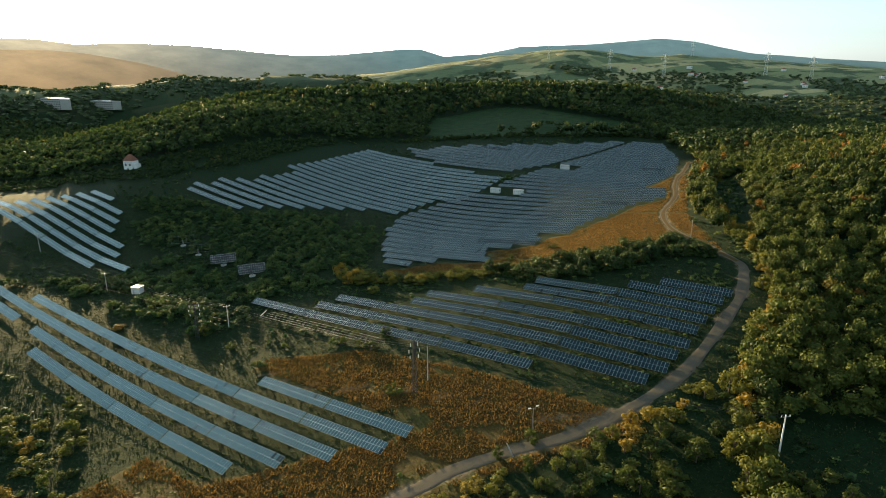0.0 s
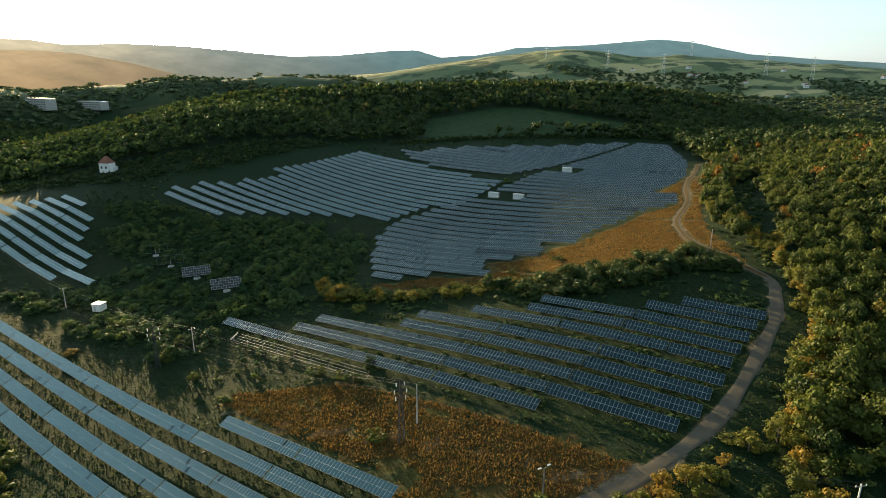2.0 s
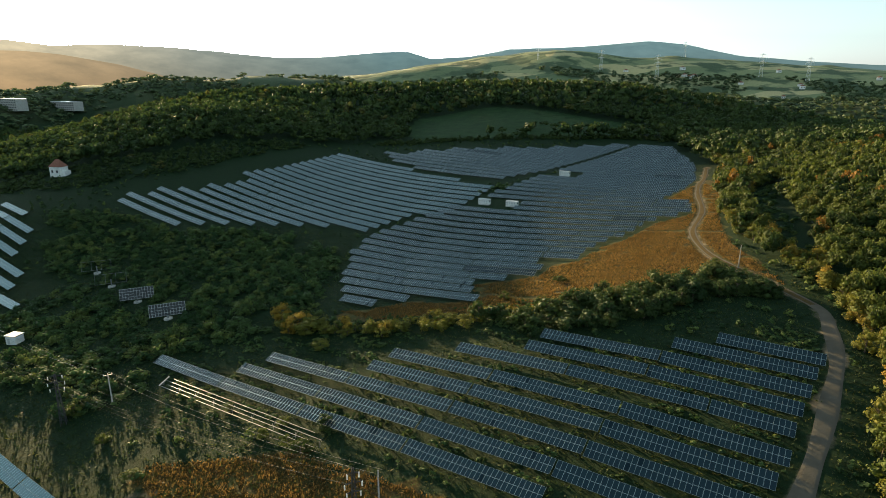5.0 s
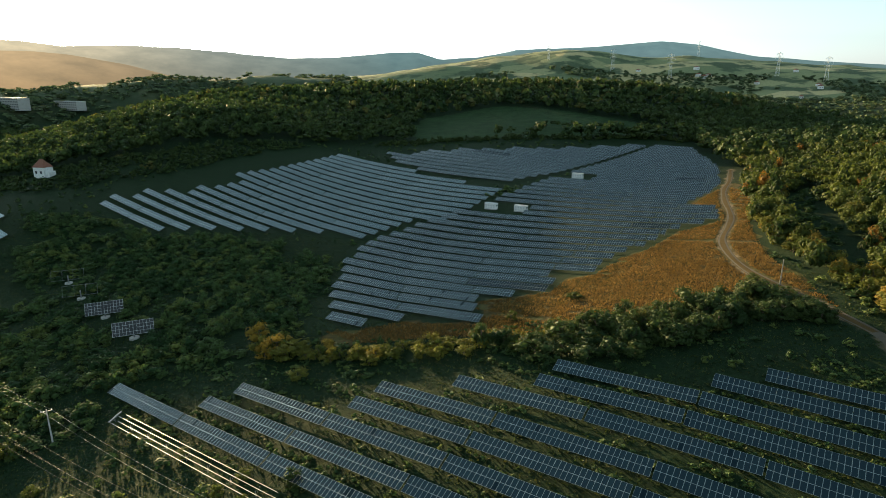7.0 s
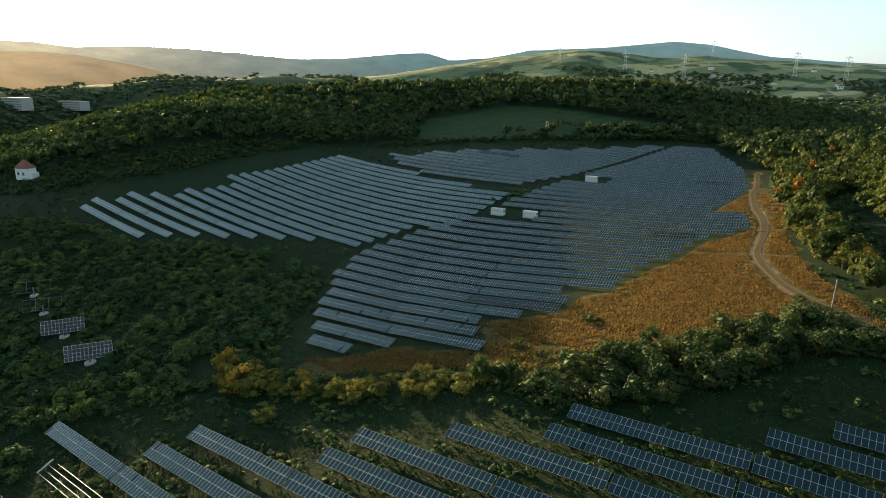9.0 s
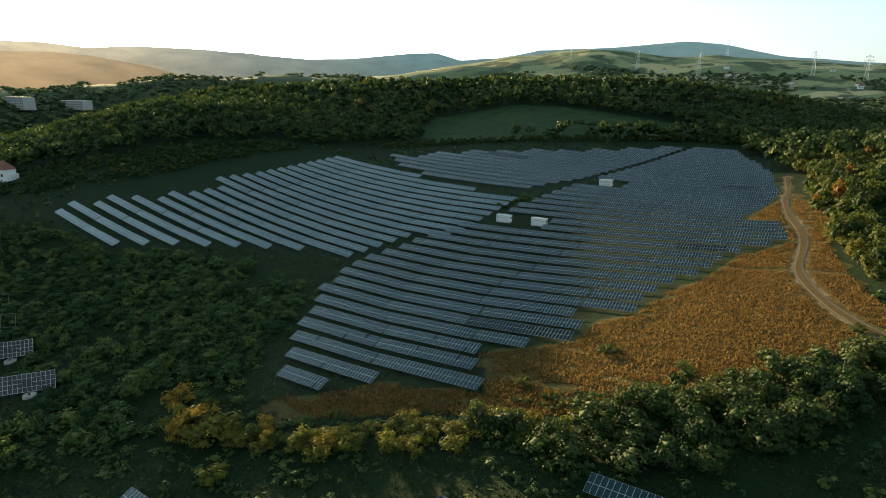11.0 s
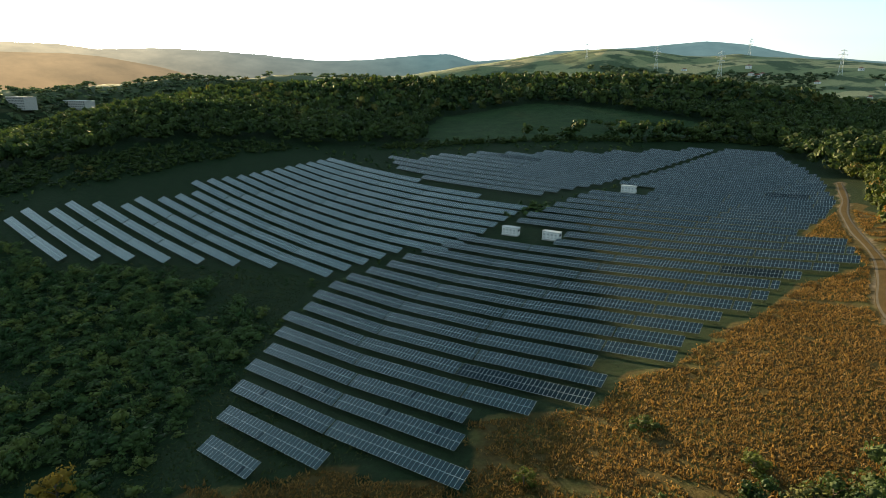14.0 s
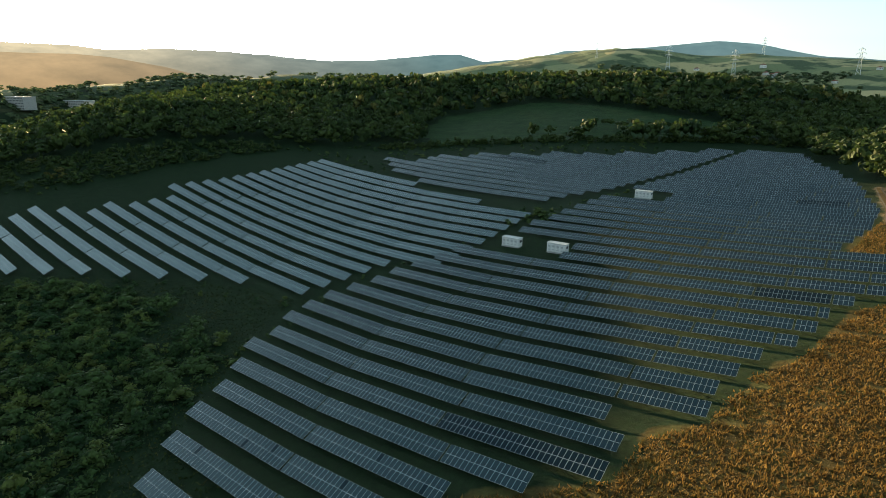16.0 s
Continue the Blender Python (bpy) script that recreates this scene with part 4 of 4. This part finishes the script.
# ---- transformer containers among the panels ----
def container(u, v, label):
    x, y = plan(u, v)
    c = thing("inverter_container", Matrix.Translation((x, y, ground_z(x, y))) @ Matrix.Rotation(-ROW_A + radians(4), 4, "Z"), label, "container", "inverter containers")
    part("base", boxes((0, 0, 0.05, 7.2, 3.0, 0.5), mat=CONCRETE, bevel=0.03), c)
    part("body", boxes((0, 0, 1.7, 6.8, 2.7, 2.9), mat=WHITE, bevel=0.05), c)
    part("roof", boxes((0, 0, 3.24, 7.1, 3.0, 0.18), mat=GREY, bevel=0.05), c)
    for i in range(4):
        d = part("door", boxes((-2.5 + i * 1.55, -1.38, 1.65, 1.25, 0.06, 2.3), mat=WHITE, bevel=0.02), c)
        part("louvre", boxes((-2.5 + i * 1.55, -1.42, 2.2, 0.8, 0.05, 0.7), (-2.5 + i * 1.55, -1.42, 1.0, 0.8, 0.05, 0.35), mat=GREY), d)
    part("vent", boxes((3.43, 0, 2.2, 0.08, 1.4, 0.9), mat=DARK), c)
    return c


container(-205.0, 344.0, "white inverter container with louvred doors on a concrete base")
container(-187.0, 344.5, "white inverter container in the gap between panel rows")
container(-187.5, 418.5, "white inverter container beside the gully")


# ---- houses ----
def house(x, y, w, d, h, roof_h, turn, label, windows=2, roof=TILE, name="house", base=0.4):
    t = thing(name, Matrix.Translation((x, y, ground_z(x, y) - base)) @ Matrix.Rotation(radians(turn), 4, "Z"), label, "building")
    part("wall", boxes((0, 0, h / 2, w, d, h), mat=WHITE, bevel=0.04), t)
    bm = bmesh.new()
    e = 0.4
    v = [bm.verts.new(c) for c in ((-w / 2 - e, -d / 2 - e, h), (w / 2 + e, -d / 2 - e, h), (w / 2 + e, d / 2 + e, h), (-w / 2 - e, d / 2 + e, h), (-w / 2 * 0.3, 0, h + roof_h), (w / 2 * 0.3, 0, h + roof_h))]
    for f in ((0, 1, 5, 4), (1, 2, 5), (2, 3, 4, 5), (3, 0, 4), (3, 2, 1, 0)):
        bm.faces.new([v[i] for i in f])
    part("roof", (bm, roof), t)
    for i in range(windows):
        wx = (i - (windows - 1) / 2) * w / windows * 0.9
        k = part("window", boxes((wx, -d / 2 - 0.03, h * 0.55, w / windows * 0.45, 0.08, h * 0.32), mat=WHITE), t)
        part("pane", boxes((wx, -d / 2 - 0.06, h * 0.55, w / windows * 0.36, 0.06, h * 0.26), mat=DARK), k)
    return t


hs = house(-250, 466, 8.5, 7, 7.0, 5.0, -14, "small white house with a steep pointed roof in the scrub")
part("annex", boxes((5.2, 0.5, 2.2, 3.0, 5, 4.4), mat=WHITE, bevel=0.04), hs)
kiosk = thing("transformer_kiosk", Matrix.Translation((-143.5, 257, ground_z(-143.5, 257))) @ Matrix.Rotation(radians(-14), 4, "Z"), "small white transformer kiosk with a flat pale roof", "building")
part("wall", boxes((0, 0, 1.4, 4.2, 3.6, 3.2), mat=WHITE, bevel=0.05), kiosk)
part("roof", boxes((0, 0, 3.22, 4.6, 4.2, 0.22), mat=WHITE, bevel=0.04), kiosk)
# dark band round the top of the wall, below the roof slab
part("eaves", boxes((0, 0, 3.02, 4.25, 3.65, 0.22), mat=DARK), kiosk)
part("door", boxes((-0.8, -1.82, 1.15, 1.0, 0.08, 2.1), mat=GREY, bevel=0.02), kiosk)


def block(x, y, w, d, h, turn, rows, cols, label):
    """A long institutional building with rows of windows."""
    t = thing("hospital_block", Matrix.Translation((x, y, ground_z(x, y) - 2)) @ Matrix.Rotation(radians(turn), 4, "Z"), label, "building", "far white blocks")
    part("wall", boxes((0, 0, h / 2, w, d, h), mat=CONCRETE, bevel=0.1), t)
    part("roof", boxes((0, 0, h + 0.3, w + 1, d + 1, 0.6), mat=GREY), t)
    for r in range(rows):
        for c in range(cols):
            part("window", boxes(((c + 0.5 - cols / 2) * w / cols, -d / 2 - 0.05, (r + 0.55) * h / rows, w / cols * 0.5, 0.2, h / rows * 0.45), mat=DARK), t)
    return t


block(-712, 1100, 70, 18, 20, -32, 5, 12, "long white hospital block above the trees")
block(-640, 1135, 75, 16, 15, -32, 4, 12, "lower white hospital wing above the trees")

rv = np.random.default_rng(61)
for i in range(16):
    b = radians(rv.uniform(14, 36))
    r = rv.uniform(1450, 2000)
    hx, hy = r * math.sin(b), r * math.cos(b)
    house(hx, hy, rv.uniform(9, 16), rv.uniform(8, 10), rv.uniform(5, 8), 3.5, rv.uniform(-40, 40), "far white village house with a tiled roof", 2, TILE, "village_house", 0.5)


# ---- sun trackers, seen from behind ----
def tracker(x, y, tilt, label, bare=False):
    t = thing("sun_tracker", Matrix.Translation((x, y, ground_z(x, y))) @ Matrix.Rotation(radians(24), 4, "Z"), label, "solar tracker", "sun trackers")
    bm = bmesh.new()
    bmesh.ops.create_cone(bm, cap_ends=True, segments=20, radius1=1.6, radius2=1.5, depth=0.7, matrix=Matrix.Translation((0, 0, 0.2)))
    part("base", (bm, CONCRETE), t)
    part("mast", (rod(bmesh.new(), (0, 0, 0.3), (0, 0, 3.6), 0.28, 0.22, 10), STEEL), t)
    lean = Matrix.Translation((0, 0, 3.8)) @ Matrix.Rotation(radians(-tilt), 4, "X")
    bm = bmesh.new()
    for i in range(0, 13, 4 if bare else 1):
        box(bm, -6 + i, -0.10, 0, 0.07, 0.08, 4.6)
    for z in (-2.2, 2.2) if bare else (-2.2, -1.1, 0.0, 1.1, 2.2):
        box(bm, 0, -0.16, z, 12.2, 0.08, 0.07)
    part("frame", (bm, STEEL if bare else GREY), t, lean)
    bm = bmesh.new()
    for s in (-1, 1):
        rod(bm, (s * 3.5, -0.25, 1.1), (0, -0.5, -0.2), 0.08)
        rod(bm, (s * 3.5, -0.25, -1.1), (0, -0.5, 0.2), 0.08)
    if not bare:
        part("brace", (bm, DARK), t, lean)
    for i in range(0 if bare else 12):
        for z in (-1.15, 1.15):
            part("module", boxes((-5.5 + i, 0, z, 0.97, 0.05, 2.22), mat=DARK), t, lean)
    return t


tracker(-90.7, 262, 28, "sun tracker seen from behind, white lattice on one mast")
tracker(-112, 283, 28, "sun tracker with white back lattice above scrub")
tracker(-134, 305, 35, "bare sun tracker frame half hidden in scrub", True)
tracker(-150, 323, 35, "bare sun tracker frame among dark bushes", True)

# ---- bare mounting rack beside the rows ----
(rx, ry), (rx1, ry1) = plan(-152, 131.5), plan(-120, 131.5)
rack = thing("mounting_rack", Matrix.Translation((rx, ry, ground_z(rx, ry))) @ Matrix.Rotation(-ROW_A, 4, "Z") @ Matrix.Rotation(-math.atan2(ground_z(*plan(-120, 131.5)) - ground_z(*plan(-184, 131.5)), 64), 4, "Y"),
             "bare steel mounting rack without modules, standing in weeds", "mounting rack")
for k in range(4):
    y = -1.5 + k
    part("rail", boxes((0, y, MID_Z + y * 0.42, 64 - 6 * (k % 2), 0.08, 0.08), mat=STEEL), rack)
for k in range(9):
    part("post", POST, rack, Matrix.Translation((-32 + 8 * k, 0, 0)))
part("end_beam", boxes((0, 0, 0, 0.5, 3.6, 0.18), mat=STEEL), rack, Matrix.Translation((-31.5, 0, MID_Z + 0.1)) @ Matrix.Rotation(TILT_P, 4, "X"))


# ---- poles, lattice masts and wires ----
def pole(x, y, h, label, mat=CONCRETE, lamp=False, arms=1, lean=0.0, turn=30.0):
    t = thing("utility_pole" if not lamp else "lamp_pole", Matrix.Translation((x, y, ground_z(x, y) - 0.2)) @ Matrix.Rotation(radians(turn), 4, "Z") @ Matrix.Rotation(radians(lean), 4, "Y"), label, "pole")
    part("mast", (rod(bmesh.new(), (0, 0, 0), (0, 0, h), 0.22, 0.13, 10), mat), t)
    for a in range(arms):
        z = h - 0.5 - a * 1.1
        part("crossarm", boxes((0, 0, z, 2.4, 0.12, 0.14), mat=STEEL), t)
        for s in (-1.05, 0.0, 1.05):
            part("insulator", (rod(bmesh.new(), (s, 0, z + 0.05), (s, 0, z + 0.45), 0.09, 0.05, 8), WHITE), t)
    if lamp:
        for s in (-1, 1):
            part("lamp_arm", (rod(bmesh.new(), (0, 0, h - 0.2), (s * 1.0, 0, h + 0.25), 0.05), STEEL), t)
            part("lamp_head", boxes((s * 1.2, 0, h + 0.3, 0.8, 0.35, 0.16), mat=WHITE, bevel=0.03), t)
    return t


def lattice(x, y, h, foot, label, name="lattice_mast", arms=(), mat=RUST, thick=0.06, bays=8, turn=20.0):
    """A tapered four-legged lattice mast with crossarms."""
    t = thing(name, Matrix.Translation((x, y, ground_z(x, y) - 0.3)) @ Matrix.Rotation(radians(turn), 4, "Z"), label, "pylon")
    tip = foot * 0.22
    at = lambda z, i: (((-1, 1, 1, -1)[i]) * (foot + (tip - foot) * z / h) / 2, ((-1, -1, 1, 1)[i]) * (foot + (tip - foot) * z / h) / 2, z)
    for i in range(4):
        part("leg", (rod(bmesh.new(), at(0, i), at(h, i), thick, thick * 0.8, 4), mat), t)
    bm = bmesh.new()
    for b in range(bays):
        z0, z1 = h * b / bays, h * (b + 1) / bays
        for i in range(4):
            j = (i + 1) % 4
            rod(bm, at(z0, i), at(z1, j), thick * 0.6, None, 3)
            rod(bm, at(z1, i), at(z1, j), thick * 0.6, None, 3)
    part("bracing", (bm, mat), t)
    for z, w in arms:
        bm = bmesh.new()
        for s in (-1, 1):
            rod(bm, (0, 0, z), (s * w, 0, z), thick, thick * 0.6, 4)
            rod(bm, (0, 0, z + w * 0.25), (s * w, 0, z), thick * 0.7, None, 3)
        part("crossarm", (bm, mat), t)
        for s in (-1, 1):
            part("insulator", (rod(bmesh.new(), (s * w, 0, z), (s * w, 0, z - 0.09 * h / 1.6), thick * 1.3, thick * 1.3, 6), WHITE), t)
    return t


M1 = lattice(-8, 147, 17.5, 1.5, "dark rusty lattice mast with white insulators in dry grass", arms=((16.5, 1.0), (14.6, 1.5), (12.8, 1.2)), mat=DARK, thick=0.1)
M2 = lattice(-92.4, 201, 15.0, 1.4, "dark lattice mast with white insulators in the scrub", arms=((14.4, 1.6), (12.6, 1.9), (10.9, 1.6)), mat=DARK, thick=0.1)
pole(-4.5, 153.5, 11.0, "slim grey concrete pole beside the lattice mast", arms=0)
pole(21.9, 124.4, 7.6, "grey lamp pole with two white heads by the track", lamp=True, arms=0, mat=STEEL)
pole(74.2, 110.8, 10.5, "pale wooden pole with a crossarm in the wood's shade", mat=WHITE, turn=10)
pole(16.5, 117.5, 5.0, "short leaning wooden stake beside the track", mat=CONCRETE, arms=0, lean=-24)
P4 = pole(-83, 208, 9.6, "grey pole with a crossarm and white insulators")
P6 = pole(-228, 315.6, 11.0, "grey pole below the western panel rows")
P7 = pole(-160.3, 261, 10.0, "grey pole beside the transformer kiosk")
pole(113, 256, 8.5, "slim grey pole beside the track", arms=0, mat=STEEL)


def wire(a, b, sag, label):
    """A hanging wire between two points."""
    a, b = Vector(a), Vector(b)
    cu = bpy.data.curves.new("power_line", "CURVE")
    cu.dimensions, cu.bevel_depth, cu.bevel_resolution = "3D", 0.02, 0
    sp = cu.splines.new("POLY")
    sp.points.add(16)
    for i in range(17):
        t = i / 16
        q = a.lerp(b, t) - Vector((0, 0, sag * 4 * t * (1 - t)))
        sp.points[i].co = (*q, 1)
    cu.materials.append(DARK if "dark" in label else STEEL)
    return tagged(new("power_line", cu), label, "wire", "overhead wires")


def head(x, y, h, off=0.0):
    return (x + off * 0.8, y + off * 0.5, ground_z(x, y) + h)


chain = [(-330, 375, 11.0), (-228, 315.6, 10.7), (-160.3, 261, 9.7), (-83, 208, 9.2), (-4.5, 153.5, 10.6)]
for (x0, y0, h0), (x1, y1, h1) in zip(chain, chain[1:]):
    for off in (-1.0, 0.9):
        wire(head(x0, y0, h0, off), head(x1, y1, h1, off), 2.2, "thin pale overhead wire sagging between poles")
for off, h in ((-1.6, 14.3), (1.6, 14.3), (-1.9, 12.5), (1.6, 10.8)):
    wire(head(-260, 300, h, off), head(-92.4, 201, h, off), 4.0, "dark overhead wire running to the lattice mast")
    wire(head(-92.4, 201, h, off), head(-8, 147, h + 2.2, off * 0.7), 2.5, "dark overhead wire between two lattice masts")
    wire(head(-8, 147, h + 2.2, off * 0.7), head(74.2, 110.8, 10.0, off * 0.6), 2.5, "dark overhead wire crossing the dry grass")

# far transmission pylons on the green hill
for bearing, reach, h in ((9.8, 2000, 42), (15.3, 1900, 62), (20.0, 1850, 66), (28.0, 1900, 60), (31.3, 1850, 64), (36.6, 1900, 58), (22.2, 2300, 50)):
    lattice(reach * math.sin(radians(bearing)), reach * math.cos(radians(bearing)), h, h * 0.16, "tall pale lattice pylon on a far hill", "transmission_pylon",
            ((h * 0.95, h * 0.10), (h * 0.8, h * 0.15), (h * 0.65, h * 0.12)), WHITE, 0.36, 6, -bearing)
